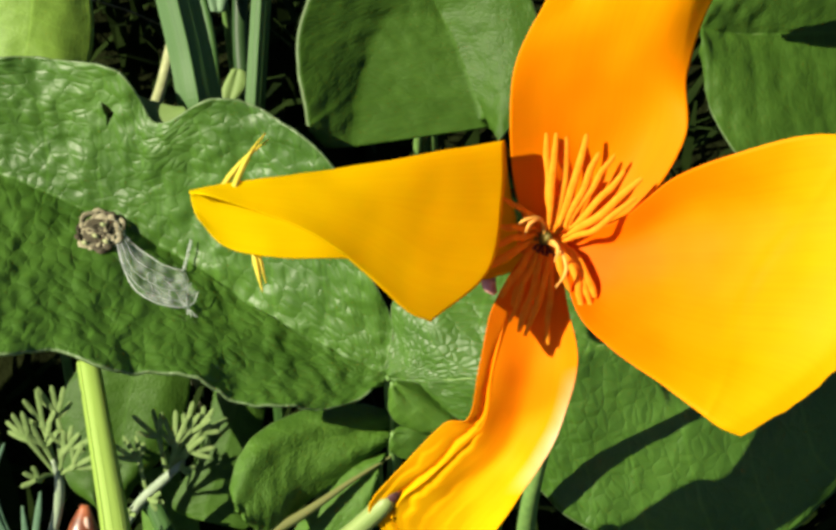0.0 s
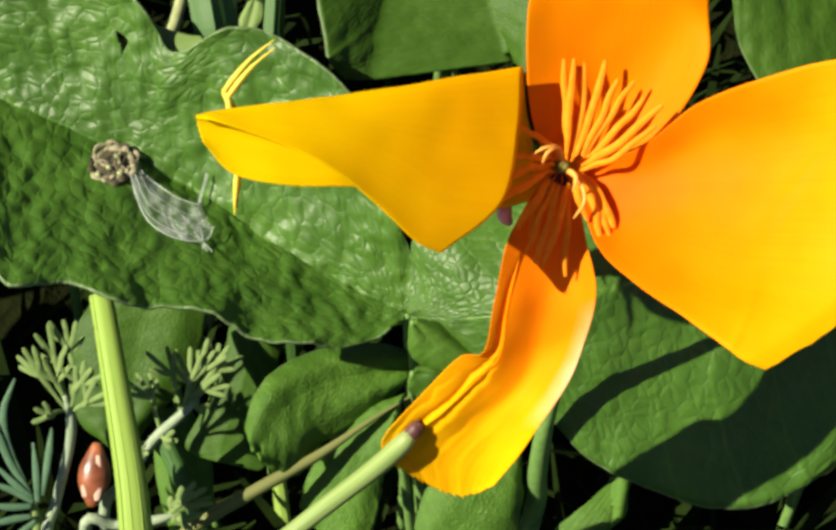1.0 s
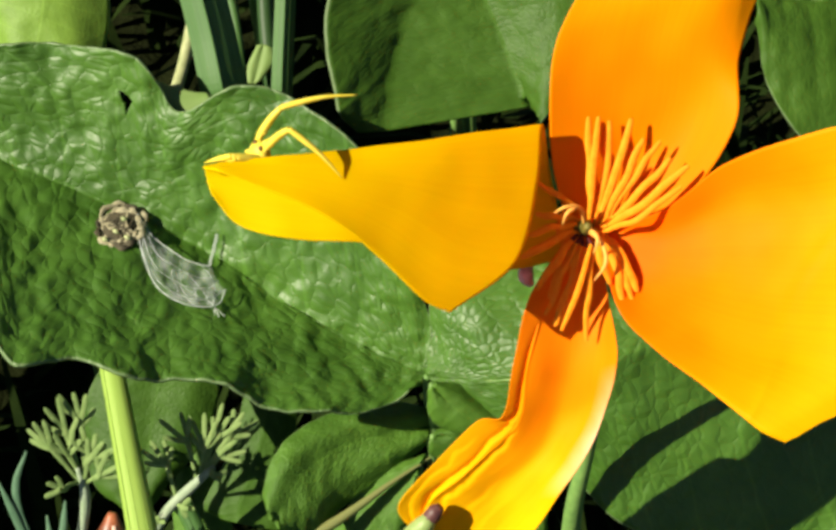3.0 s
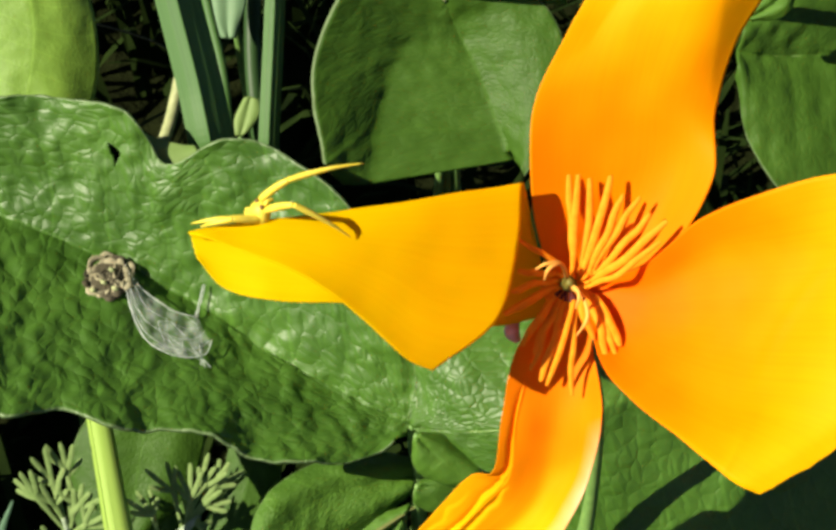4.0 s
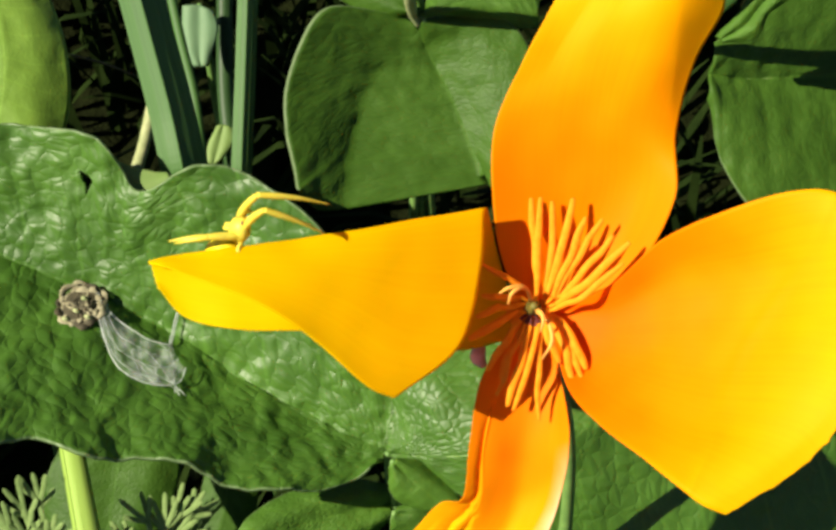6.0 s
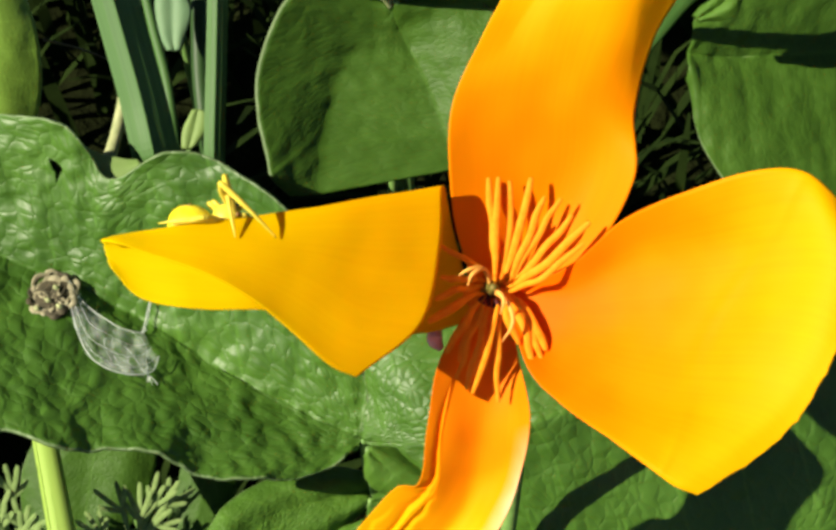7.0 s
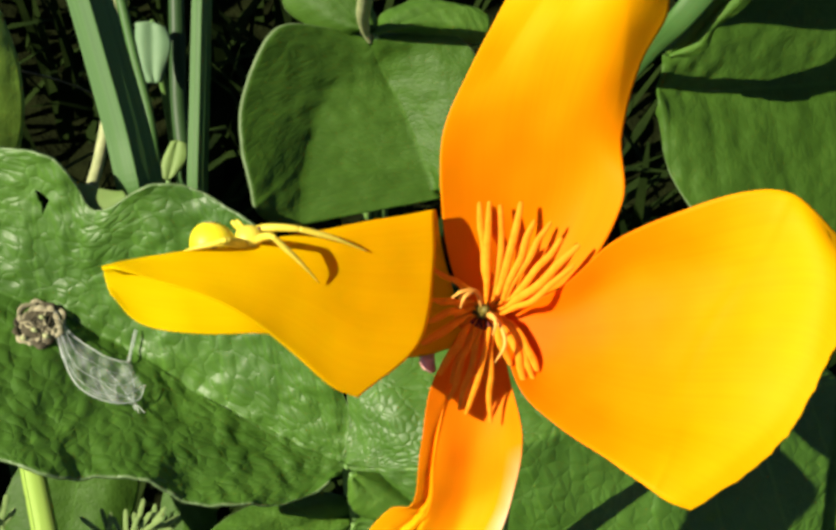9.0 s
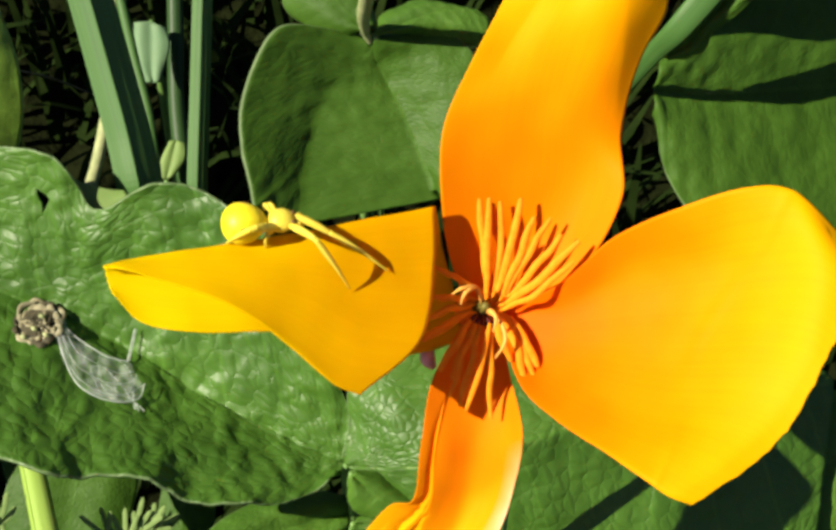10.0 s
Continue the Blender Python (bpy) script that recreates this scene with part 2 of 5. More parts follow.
def sheet_mesh(name, g, thick, hole=None):
    """A thin closed sheet over a grid of points (rows along, columns across), with its own uv."""
    nv, nu, _ = g.shape
    n = grid_normals(g)
    top, low = (g + n * thick / 2) * 0.001, (g - n * thick / 2) * 0.001
    verts = np.concatenate([top.reshape(-1, 3), low.reshape(-1, 3)])
    size = nv * nu
    uv = np.stack(np.meshgrid(np.linspace(0, 1, nu), np.linspace(0, 1, nv)), -1).reshape(-1, 2)
    uv = np.concatenate([uv, uv])
    faces = []
    for j in range(nv - 1):
        for i in range(nu - 1):
            if hole and hole(i / (nu - 1), j / (nv - 1)):
                continue
            a, b, c, d = j * nu + i, j * nu + i + 1, (j + 1) * nu + i + 1, (j + 1) * nu + i
            faces += [(a, b, c, d), (size + d, size + c, size + b, size + a)]
    rim = [i for i in range(nu)] + [j * nu + nu - 1 for j in range(1, nv)] + [(nv - 1) * nu + i for i in range(nu - 2, -1, -1)] + [j * nu for j in range(nv - 2, 0, -1)]
    for a, b in zip(rim, rim[1:] + rim[:1]):
        faces.append((b, a, size + a, size + b))
    me = bpy.data.meshes.new(name)
    me.from_pydata(verts.tolist(), [], faces)
    layer = me.uv_layers.new(name="uv")
    loops = np.empty(len(me.loops), dtype=np.int32)
    me.loops.foreach_get("vertex_index", loops)
    layer.data.foreach_set("uv", uv[loops].ravel())
    me.polygons.foreach_set("use_smooth", [True] * len(me.polygons))
    me.update()
    return me


def surface(ribs, nu, nv):
    rows = np.array([catmull(r, nu) for r in ribs])
    return catmull(rows, nv)


def tube_mesh(name, points, radii, sides=10, flat=1.0, samples=None, cap=True):
    """A round or flattened tube along a smooth curve (mm), tapering through the radii."""
    samples = samples or max(8, 5 * len(points))
    c = catmull(points, samples)
    r = catmull(np.asarray(radii, float)[:, None], samples)[:, 0]
    tan = np.gradient(c, axis=0)
    tan /= np.maximum(np.linalg.norm(tan, axis=1, keepdims=True), 1e-9)
    ref = np.array([0.0, 0.0, 1.0]) if abs(tan[0][2]) < 0.9 else np.array([1.0, 0.0, 0.0])
    verts, faces, uvs = [], [], []
    side = np.cross(tan[0], ref)
    for k in range(samples):
        side = side - tan[k] * (side @ tan[k])
        side /= np.linalg.norm(side)
        up = np.cross(side, tan[k])
        for s in range(sides):
            a = 2 * math.pi * s / sides
            verts.append((c[k] + side * math.cos(a) * r[k] + up * math.sin(a) * r[k] * flat) * 0.001)
            uvs.append((s / sides, k / (samples - 1)))
    for k in range(samples - 1):
        for s in range(sides):
            a, b = k * sides + s, k * sides + (s + 1) % sides
            faces.append((a, b, b + sides, a + sides))
    if cap:
        faces.append(tuple(range(sides - 1, -1, -1)))
        faces.append(tuple((samples - 1) * sides + s for s in range(sides)))
    me = bpy.data.meshes.new(name)
    me.from_pydata([tuple(v) for v in verts], [], faces)
    layer = me.uv_layers.new(name="uv")
    for loop in me.loops:
        layer.data[loop.index].uv = uvs[loop.vertex_index]
    me.polygons.foreach_set("use_smooth", [True] * len(me.polygons))
    me.update()
    return me


def part(name, me, mat, parent, label=""):
    ob = new(name, me)
    if mat:
        me.materials.append(mat)
    ob.parent = parent
    return tagged(ob, label)


def thing(name, me, mat, label, category, group="", kind=""):
    ob = new(name, me)
    if me and mat:
        me.materials.append(mat)
    ob.matrix_world = PATCH
    return tagged(ob, label, category, group, kind)


DOWN = np.array([0.0, -math.sin(radians(LEAN)), -math.cos(radians(LEAN))])


def to_ground(p, lean=(0.0, 0.0), bury=1.0):
    """The point on the ground (mm in the patch) below p, shifted by lean."""
    p = np.asarray(p, float)
    height = HEART[2] * 1000 - p @ DOWN * -1 * -1
    return p + DOWN * (height + bury) + np.array([lean[0], lean[1] * math.cos(radians(LEAN)), -lean[1] * math.sin(radians(LEAN))])


def rooted(p, bury=1.0, lean=(0.0, 0.0)):
    """Points from just below p down to the ground, ever wider apart."""
    p = np.asarray(p, float)
    foot = to_ground(p, lean, bury)
    span = np.linalg.norm(foot - p)
    return [p + (foot - p) * k / span for k in (3.0, 9.0, 24.0) if k < span * 0.8] + [foot]


def keeled_mesh(name, line, left, right, drop, count=60):
    """A grass blade folded along its keel: widths and drop in mm."""
    c = catmull(line, count)
    taper = np.linspace(1.0, 0.85, count)[:, None]
    tan = np.gradient(c, axis=0)
    side = np.cross(np.array([0.0, 0.0, 1.0]), tan)
    side /= np.linalg.norm(side, axis=1, keepdims=True)
    side *= -np.sign(side[:, :1] + 1e-9)
    low = np.array([0.0, 0.0, -drop])
    rows = []
    for k in range(count):
        l, r = c[k] + side[k] * left * taper[k] + low, c[k] - side[k] * right * taper[k] + low * 2.1
        rows.append([l, (l * 0.5 + c[k] * 0.5) + [0, 0, 0.12], c[k], (r * 0.5 + c[k] * 0.5) + [0, 0, 0.12], r])
    me = sheet_mesh(name, np.array(rows), 0.25)
    me.polygons.foreach_set("use_smooth", [False] * len(me.polygons))
    return me


def bumps(g, amount, size, seed):
    """Moves a grid along its normals by smooth noise."""
    n = grid_normals(g)
    shift = np.array([[noise.noise(Vector(p) / size + Vector((seed, 0, 0))) for p in row] for row in g])
    return g + n * (shift * amount)[:, :, None]


def leaf(name, ribs, mat, label, nu=41, nv=81, bulge=1.2, ruffle=0.4, waves=5.0, pucker=0.25, seed=0.0, petiole=True, stalk_rib=0, hole=None, veins=9.0, slant=1.6, category="leaf", rib_width=0.16):
    left, right = [], []
    folded = len(ribs[0]) == 4
    for l, *crease, m, r in [[np.asarray(p, float) for p in rib] for rib in ribs]:
        lift = np.array([0, 0, bulge])
        left.append([l, *crease, m] if folded else [l, l * 0.55 + m * 0.45 + lift, m])
        right.append([m, r * 0.55 + m * 0.45 + lift, r])
    half = nu // 2 + 1
    if folded:
        outer, inner = surface([r[:2] for r in left], half // 2 + 1, nv), surface([r[1:] for r in left], half - half // 2, nv)
        first = np.concatenate([outer, inner[:, 1:]], axis=1)
    else:
        first = surface(left, half, nv)
    g = np.concatenate([first, surface(right, half, nv)[:, 1:]], axis=1)
    u = np.abs(np.linspace(-1, 1, nu))[None, :]
    v = np.linspace(0, 1, nv)[:, None]
    n = grid_normals(g)
    swell = pucker * 0.55 * np.abs(np.sin(math.pi * (v * veins - u * slant)))
    side = np.sign(np.linspace(-1, 1, nu))[None, :]
    wave = ruffle * u**4 * np.sin(2 * math.pi * (waves * v + 0.3 * side + seed))
    g = g + n * (swell * (u > 0.02) + wave)[:, :, None]
    g = bumps(g, pucker * 1.1, 1.7, seed * 7)
    g = bumps(g, pucker * 2.0, 7.0, seed * 3)
    ob = thing(name, sheet_mesh(name, g, 0.35, hole), mat, label, category)
    if rib_width:
        mid = g[:, nu // 2]
        pick = np.linspace(0, nv - 3, 14).astype(int)
        part("midrib", tube_mesh("midrib", [mid[k] + n[k, nu // 2] * 0.05 for k in pick], list(np.linspace(rib_width, rib_width * 0.3, 14)), 8, samples=70), VEIN, ob, "pale raised midrib")
    if petiole:
        p = np.asarray(ribs[stalk_rib][-2], float)
        start = p + (p - np.asarray(ribs[stalk_rib + 1][-2], float)) * 0.02 + np.array([0, 0, -0.3])
        foot = to_ground(start, (3.0 * math.sin(seed * 5), 2.0 * math.cos(seed * 3)))
        out = start + DOWN * 5 + np.array([0, 0, -1.5])
        part("petiole", tube_mesh("petiole", [start, out, (out + foot) / 2, foot], [0.35, 0.5, 0.7, 0.8]), STEM, ob)
    return ob


# ---- ground ----
def ground():
    bm = bmesh.new()
    bmesh.ops.create_grid(bm, size=0.5, x_segments=120, y_segments=120)
    for v in bm.verts:
        v.co.x, v.co.y = v.co.x, v.co.y + 0.1
        v.co.z = 0.006 * noise.noise(v.co * 40) + 0.003 * noise.noise(v.co * 130) - 0.004
    edge = [e for e in bm.edges if e.is_boundary]
    out = bmesh.ops.extrude_edge_only(bm, edges=edge)["geom"]
    for v in out:
        if isinstance(v, bmesh.types.BMVert):
            v.co.x, v.co.y, v.co.z = v.co.x * 400, v.co.y * 400, -0.004
    me = bpy.data.meshes.new("ground")
    bm.to_mesh(me)
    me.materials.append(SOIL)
    tagged(new("ground", me), "soil under the plants, blackened in colour for deep shade", "ground", kind="structure")


ground()

# ---- leaves ----
LEAF_BIG = [
    [(-14.6, -14.9, -33), (-15.2, -16.6, -34), (-15.9, -17.7, -33.3)],
    [(-15.4, -9.3, -31.7), (-18.8, -15.3, -34.8), (-18.7, -19.5, -31.4)],
    [(-18.1, -1.3, -30.1), (-24.7, -12.3, -35.6), (-24, -20.5, -28.5)],
    [(-22.2, 8.2, -28.3), (-32, -8.5, -36.4), (-29.8, -20, -26.2)],
    [(-28.7, 13.5, -28.6), (-38.3, -4.2, -37), (-35.7, -17.9, -24.9)],
    [(-36, 15.8, -29.2), (-44.5, -0.8, -37), (-41.9, -16, -23.6)],
    [(-43.3, 13, -31.4), (-50.2, 1.9, -37), (-47.3, -16, -21.2)],
    [(-47.4, 19.1, -30.8), (-56.5, 4.6, -37), (-52.6, -13.5, -20.9)],
    [(-55.2, 20.4, -31.5), (-62, 6.9, -37), (-58.1, -14.6, -17.9)],
    [(-64.4, 20.5, -32.3), (-67.6, 9, -36.6), (-61.1, -8.6, -20.5)],
    [(-70.7, 15.2, -34.5), (-73.7, 10.9, -36), (-66.5, 1, -29)],
]
def big_hole(u, v):
    a, b = (u - 0.16) * 60, (v - 0.685) * 140
    return a > -1.2 and b > -1.6 and a + 0.8 * b < 0.9


LEAF_BIG_LIP = [
    [(-47.3, 16.4, -33.2), (-46.7, 16.7, -33.3), (-46.3, 17, -33.8)],
    [(-46.2, 13.9, -33.2), (-45.7, 15.1, -33.3), (-45.2, 16.4, -33.8)],
    [(-44.3, 12.4, -33.2), (-43.9, 14.1, -33.3), (-43.5, 15.9, -33.8)],
    [(-41.9, 12.8, -33.2), (-41.7, 14.1, -33.3), (-41.5, 15.4, -33.8)],
    [(-39.6, 14.6, -33.2), (-39.8, 14.9, -33.3), (-40.1, 15.3, -33.8)],
]
big_leaf = leaf("broad_leaf", LEAF_BIG, LEAF, "large glossy green leaf with wavy pale rim and crease", 121, 281, -0.2, 0.6, 5.5, 0.3, 0.1, hole=big_hole, veins=11, rib_width=0)
part("curled_lip", sheet_mesh("curled_lip", surface(LEAF_BIG_LIP, 15, 25), 0.2), LEAF_LIME, big_leaf, "yellow-green underside of the curled margin")
LEAF_RIGHT = [
    [(-15.3, -16.4, -33.5), (-15, -17, -33.5), (-14.4, -17.7, -33.5)],
    [(-14.8, -12.7, -33), (-8.9, -17.1, -30), (-9.1, -20.2, -33)],
    [(-13.8, -6.9, -31.6), (-1.6, -16.2, -26.8), (-2.9, -23.4, -31.6)],
    [(-1.7, -2.4, -32.7), (6.9, -13.6, -27.3), (4.9, -32, -33.8)],
    [(8.6, 0.5, -33.8), (16.1, -11.3, -28.4), (12, -36.2, -34.8)],
    [(18.3, 0.8, -34.8), (24.8, -9.9, -29.5), (21.7, -39.4, -35.9)],
    [(27.7, -0.3, -34.8), (34, -9.1, -31.6), (31.2, -37, -35.9)],
    [(38.6, -3.9, -34.8), (42.7, -8.8, -33.8), (40.6, -29.2, -35.9)],
]
leaf("broad_leaf", LEAF_RIGHT, LEAF, "large green leaf beneath the orange flower", 51, 101, 0.3, 0.4, 3, 0.25, 0.4)
LEAF_MID_BACK = [
    [(-12.3, 33.8, -39), (-11.2, 32.6, -39.1), (-11, 32.6, -39.2), (-10.7, 33.8, -39.4)],
    [(-21.9, 34.4, -35.2), (-12.9, 30.4, -40.2), (-9.8, 29.7, -41.2), (-1.9, 33.8, -38.5)],
    [(-25.9, 27.6, -35.2), (-15.9, 27.7, -40.2), (-8, 26.1, -41.2), (1.9, 30, -38.5)],
    [(-26.7, 21.4, -35.2), (-18, 24.1, -40.2), (-6.4, 22.5, -41.2), (3.1, 24.3, -38.5)],
    [(-25.6, 14.5, -35.2), (-19.1, 20.1, -40.2), (-5, 18.9, -41.2), (1.8, 18.6, -38.5)],
    [(-25.1, 12.9, -35.2), (-19.9, 15.7, -39.2), (-3.7, 16, -41.2), (-0.3, 14.2, -38.5)],
    [(-23.2, 10.9, -37.9), (-20, 11.2, -38.6), (-2.7, 14.2, -41.2), (-1.9, 12, -38.5)],
]
leaf("broad_leaf", LEAF_MID_BACK, LEAF_DEEP, "dark green leaf behind the flower, gently puckered", 61, 81, 1.0, 0.2, 2, 0.17, 0.6, veins=7)
LEAF_MID_UPPER_LEFT = [
    [(-10.5, 34.3, -38), (-10.9, 34, -37.5), (-11.2, 33.8, -38)],
    [(-10.8, 38, -39.1), (-14, 36.4, -37.5), (-15.9, 34.1, -39.1)],
    [(-11.2, 44, -40.2), (-17.1, 40.4, -38), (-20.7, 36.7, -40.2)],
    [(-14.4, 47.9, -40.2), (-19.5, 45.8, -39.1), (-22.2, 42.2, -40.2)],
]
leaf("broad_leaf", LEAF_MID_UPPER_LEFT, LEAF_DEEP, "small dark green leaflet at a leaf node", 31, 41, 0.8, 0.2, 2, 0.12, 0.9)
LEAF_MID_UPPER_RIGHT = [
    [(-10.9, 33.8, -38), (-10.4, 33.6, -37.5), (-9.8, 33.9, -38)],
    [(-8.9, 36.7, -39.1), (-5.1, 35.7, -37.5), (-4.5, 33.9, -39.1)],
    [(-5, 37.9, -39.1), (-0.6, 36.7, -38), (-0, 32.7, -39.1)],
    [(0.2, 37.4, -40.2), (3, 35.8, -39.1), (3, 32.8, -40.2)],
]
leaf("broad_leaf", LEAF_MID_UPPER_RIGHT, LEAF_SOFT, "small green leaflet at a leaf node", 31, 41, 0.8, 0.2, 2, 0.12, 0.2)
LEAF_RIGHT_BACK = [
    [(25, 31.2, -44), (24.1, 27.7, -44.5), (24.1, 24.3, -44)],
    [(29.4, 34.7, -44.5), (28.9, 27.2, -46), (25.7, 16.7, -44.5)],
    [(34.5, 38.2, -45.5), (34.7, 27.5, -47.5), (30.4, 10, -45.5)],
    [(41.1, 41.1, -47), (41.4, 28, -49), (38.2, 6.6, -47)],
    [(48.7, 42.1, -49), (49, 28.6, -51), (46.4, 5.8, -49)],
    [(57.8, 39.7, -51), (58.3, 29.1, -53), (55.5, 7, -51)],
    [(64.2, 35.7, -53), (64.4, 29.5, -54), (62.1, 11.8, -53)],
]
leaf("broad_leaf", LEAF_RIGHT_BACK, LEAF_DEEP, "broad dark green leaf crossed by a stem's shadow", 61, 81, 1.0, 0.2, 2, 0.22, 0.3, stalk_rib=3, rib_width=0.08)
LEAF_RIGHT_TOP = [
    [(23.7, 30.5, -36), (23.8, 30.3, -36), (24.2, 29.9, -36)],
    [(25.5, 32.8, -34), (26.3, 31.6, -34), (27.6, 30.5, -34)],
    [(27, 35, -32), (27.8, 33.5, -32), (29, 32.7, -32)],
    [(29.2, 37.5, -30), (30, 36, -30), (31.5, 34.8, -30)],
    [(31.9, 41.1, -28), (33.4, 39.2, -28), (34.9, 38, -28)],
]
leaf("broad_leaf", LEAF_RIGHT_TOP, LEAF_SOFT, "green leaf in the shade behind", 31, 41, 0.8, 0.2, 2, 0.12, 0.5, petiole=False)
LEAF_TOP_LEFT = [
    [(-60.9, 17.6, -42.3), (-62.8, 17.3, -42.3), (-65.4, 18.3, -42.3)],
    [(-55.4, 19, -43.4), (-61, 24.6, -41.3), (-67.7, 23.6, -43.4)],
    [(-53.6, 24.3, -44.5), (-60.6, 30.4, -41.3), (-70.9, 30.7, -43.4)],
    [(-54.3, 32.8, -44.5), (-61.9, 37.4, -41.3), (-72.2, 38.4, -43.4)],
    [(-56.9, 40.6, -44.5), (-64.1, 43.4, -42.3), (-70.2, 43.6, -43.4)],
]
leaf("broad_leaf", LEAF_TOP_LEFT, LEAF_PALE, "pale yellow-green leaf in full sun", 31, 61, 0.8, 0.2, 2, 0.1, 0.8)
LEAF_LOW_LEFT = [
    [(-15.1, -21.3, -40.2), (-14.8, -23.6, -40.2), (-15, -25.2, -40.2)],
    [(-19.3, -20.7, -39.1), (-19.8, -24.2, -38), (-19.1, -28.7, -39.1)],
    [(-25.6, -21.4, -37.5), (-25.4, -25.7, -35.9), (-25.4, -32.6, -37.5)],
    [(-31.1, -24.2, -34.8), (-29.6, -28.5, -33.8), (-27.7, -36.2, -35.4)],
    [(-33.8, -29.8, -33.2), (-31.9, -32.1, -32.2), (-30.1, -35.4, -33.8)],
    [(-33.1, -32.8, -32.2), (-32.4, -33.3, -31.6), (-31.6, -34.5, -32.7)],
]
leaf("broad_leaf", LEAF_LOW_LEFT, LEAF_SOFT, "rounded green leaf with curled pale rim", 41, 61, 1.0, 0.2, 2, 0.14, 0.7)
LEAF_LOW_MID = [
    [(-14.2, -17.4, -30.5), (-14.5, -17.7, -30.5), (-14.8, -18.2, -30.5)],
    [(-11.1, -18, -31.6), (-12, -20.2, -30.5), (-14.8, -20.9, -31.6)],
    [(-7.9, -20.5, -32.7), (-8.5, -22.9, -31.6), (-12.8, -23.1, -32.7)],
    [(-5.6, -23, -33.8), (-5.9, -23.9, -33.2), (-8.4, -24, -33.8)],
]
leaf("broad_leaf", LEAF_LOW_MID, LEAF_SOFT, "small green leaflet at the joint", 31, 31, 0.6, 0.1, 2, 0.12, 0.15)
LEAF_LOW_SMALL = [
    [(-14.1, -23.1, -32.7), (-14.4, -23.7, -32.7), (-14.7, -24.4, -32.7)],
    [(-11, -22.5, -33.8), (-11.9, -24, -32.7), (-14.7, -26, -33.8)],
    [(-8.4, -23.7, -34.8), (-9, -25.3, -34.3), (-12.1, -27, -34.8)],
]
leaf("broad_leaf", LEAF_LOW_SMALL, LEAF_SOFT, "small bright green leaflet below the joint", 25, 25, 0.5, 0.1, 2, 0.1, 0.25)
LEAF_LOW_DEEP = [
    [(-15.3, -26.6, -38), (-16.2, -27.9, -38), (-16.5, -29.9, -38)],
    [(-20.4, -28.8, -39.1), (-20.3, -32.5, -38), (-17.7, -37.1, -39.1)],
    [(-25.5, -34.1, -40.2), (-22.8, -37.1, -38.6), (-18.8, -43.1, -40.2)],
    [(-28, -40.8, -41.3), (-25.3, -43.8, -40.2), (-20.1, -47.8, -41.3)],
]
leaf("broad_leaf", LEAF_LOW_DEEP, LEAF_SOFT, "green leaf under a thin pink stem", 31, 41, 0.8, 0.2, 2, 0.15, 0.35)
LEAF_LOW_CENTER = [
    [(-13.7, -42.8, -39.1), (-12.3, -46.6, -39.1), (-8.4, -49.3, -40.2)],
    [(-12.5, -38.3, -39.1), (-7.3, -41.2, -38), (-2, -44.7, -40.2)],
    [(-8, -33.1, -40.2), (-2.9, -34.2, -39.1), (-1.1, -40.1, -40.2)],
    [(-2.2, -30.5, -41.3), (-1.2, -31.8, -40.7), (-1.1, -34.4, -41.3)],
]
leaf("broad_leaf", LEAF_LOW_CENTER, LEAF_SOFT, "green leaf below the withered petal", 31, 41, 0.8, 0.2, 2, 0.15, 0.45)
LEAF_UNDER_LEFT = [
    [(-53.4, -14.9, -43), (-46.5, -14.5, -42), (-39.9, -15.6, -43)],
    [(-56, -20.3, -43), (-47.8, -20.8, -42), (-40.6, -21.5, -43)],
    [(-56.6, -25.7, -43), (-48.7, -26.2, -42), (-43.4, -27.2, -43)],
    [(-55.2, -31, -43), (-49.7, -31.5, -42), (-46.7, -31.2, -43)],
    [(-51.8, -34.3, -43), (-50.3, -34.5, -42), (-49.2, -34, -43)],
]
leaf("broad_leaf", LEAF_UNDER_LEFT, LEAF_DEEP, "broad matt green leaf behind a stalk", 41, 61, 0.8, 0.3, 2, 0.1, 0.55)
LEAF_UNDER_MID = [
    [(-37.1, -17.8, -45), (-34, -17.4, -44), (-30.4, -18.8, -45)],
    [(-38.3, -24.3, -45), (-35, -24.2, -44), (-31.4, -25.5, -45)],
    [(-40.6, -29.7, -45), (-36.9, -30.2, -44), (-32.3, -30.9, -45)],
    [(-42.4, -33.8, -45), (-38.2, -34.3, -44), (-32.3, -35.7, -45)],
    [(-41.4, -35.2, -45), (-37.9, -36, -44), (-33.3, -37, -45)],
]
leaf("broad_leaf", LEAF_UNDER_MID, LEAF_DEEP, "matt green leaf with a brownish lower margin", 31, 41, 0.3, 0.2, 2, 0.1, 0.62)
LEAF_LOW_RIGHT = [
    [(12.8, -34.6, -45.5), (10.9, -37.3, -45.5), (3.7, -43.5, -45.5)],
    [(12.9, -37.3, -45.5), (10.9, -40.6, -45), (6.4, -46.8, -45.5)],
    [(12.3, -41.3, -45.5), (10.4, -44, -45.5), (7.8, -49.4, -45.5)],
]
leaf("broad_leaf", LEAF_LOW_RIGHT, LEAF_SOFT, "green leaf flecked with fern shadows", 31, 41, 0.8, 0.2, 2, 0.12, 0.65)
LEAF_FAR_RIGHT = [
    [(37.8, -16.2, -38), (38.7, -20.5, -37), (40.8, -26.5, -38)],
    [(41.5, -12.5, -39.1), (43.9, -18.1, -37), (45.3, -27.2, -38)],
    [(46.5, -10.1, -40.2), (49.5, -17.8, -38), (50.9, -26.3, -39.1)],
    [(52.9, -14.9, -40.2), (53.7, -18.6, -39.1), (54, -23.3, -40.2)],
]
leaf("broad_leaf", LEAF_FAR_RIGHT, LEAF_SOFT, "green leaf partly in shadow", 31, 41, 0.8, 0.2, 2, 0.15, 0.75)

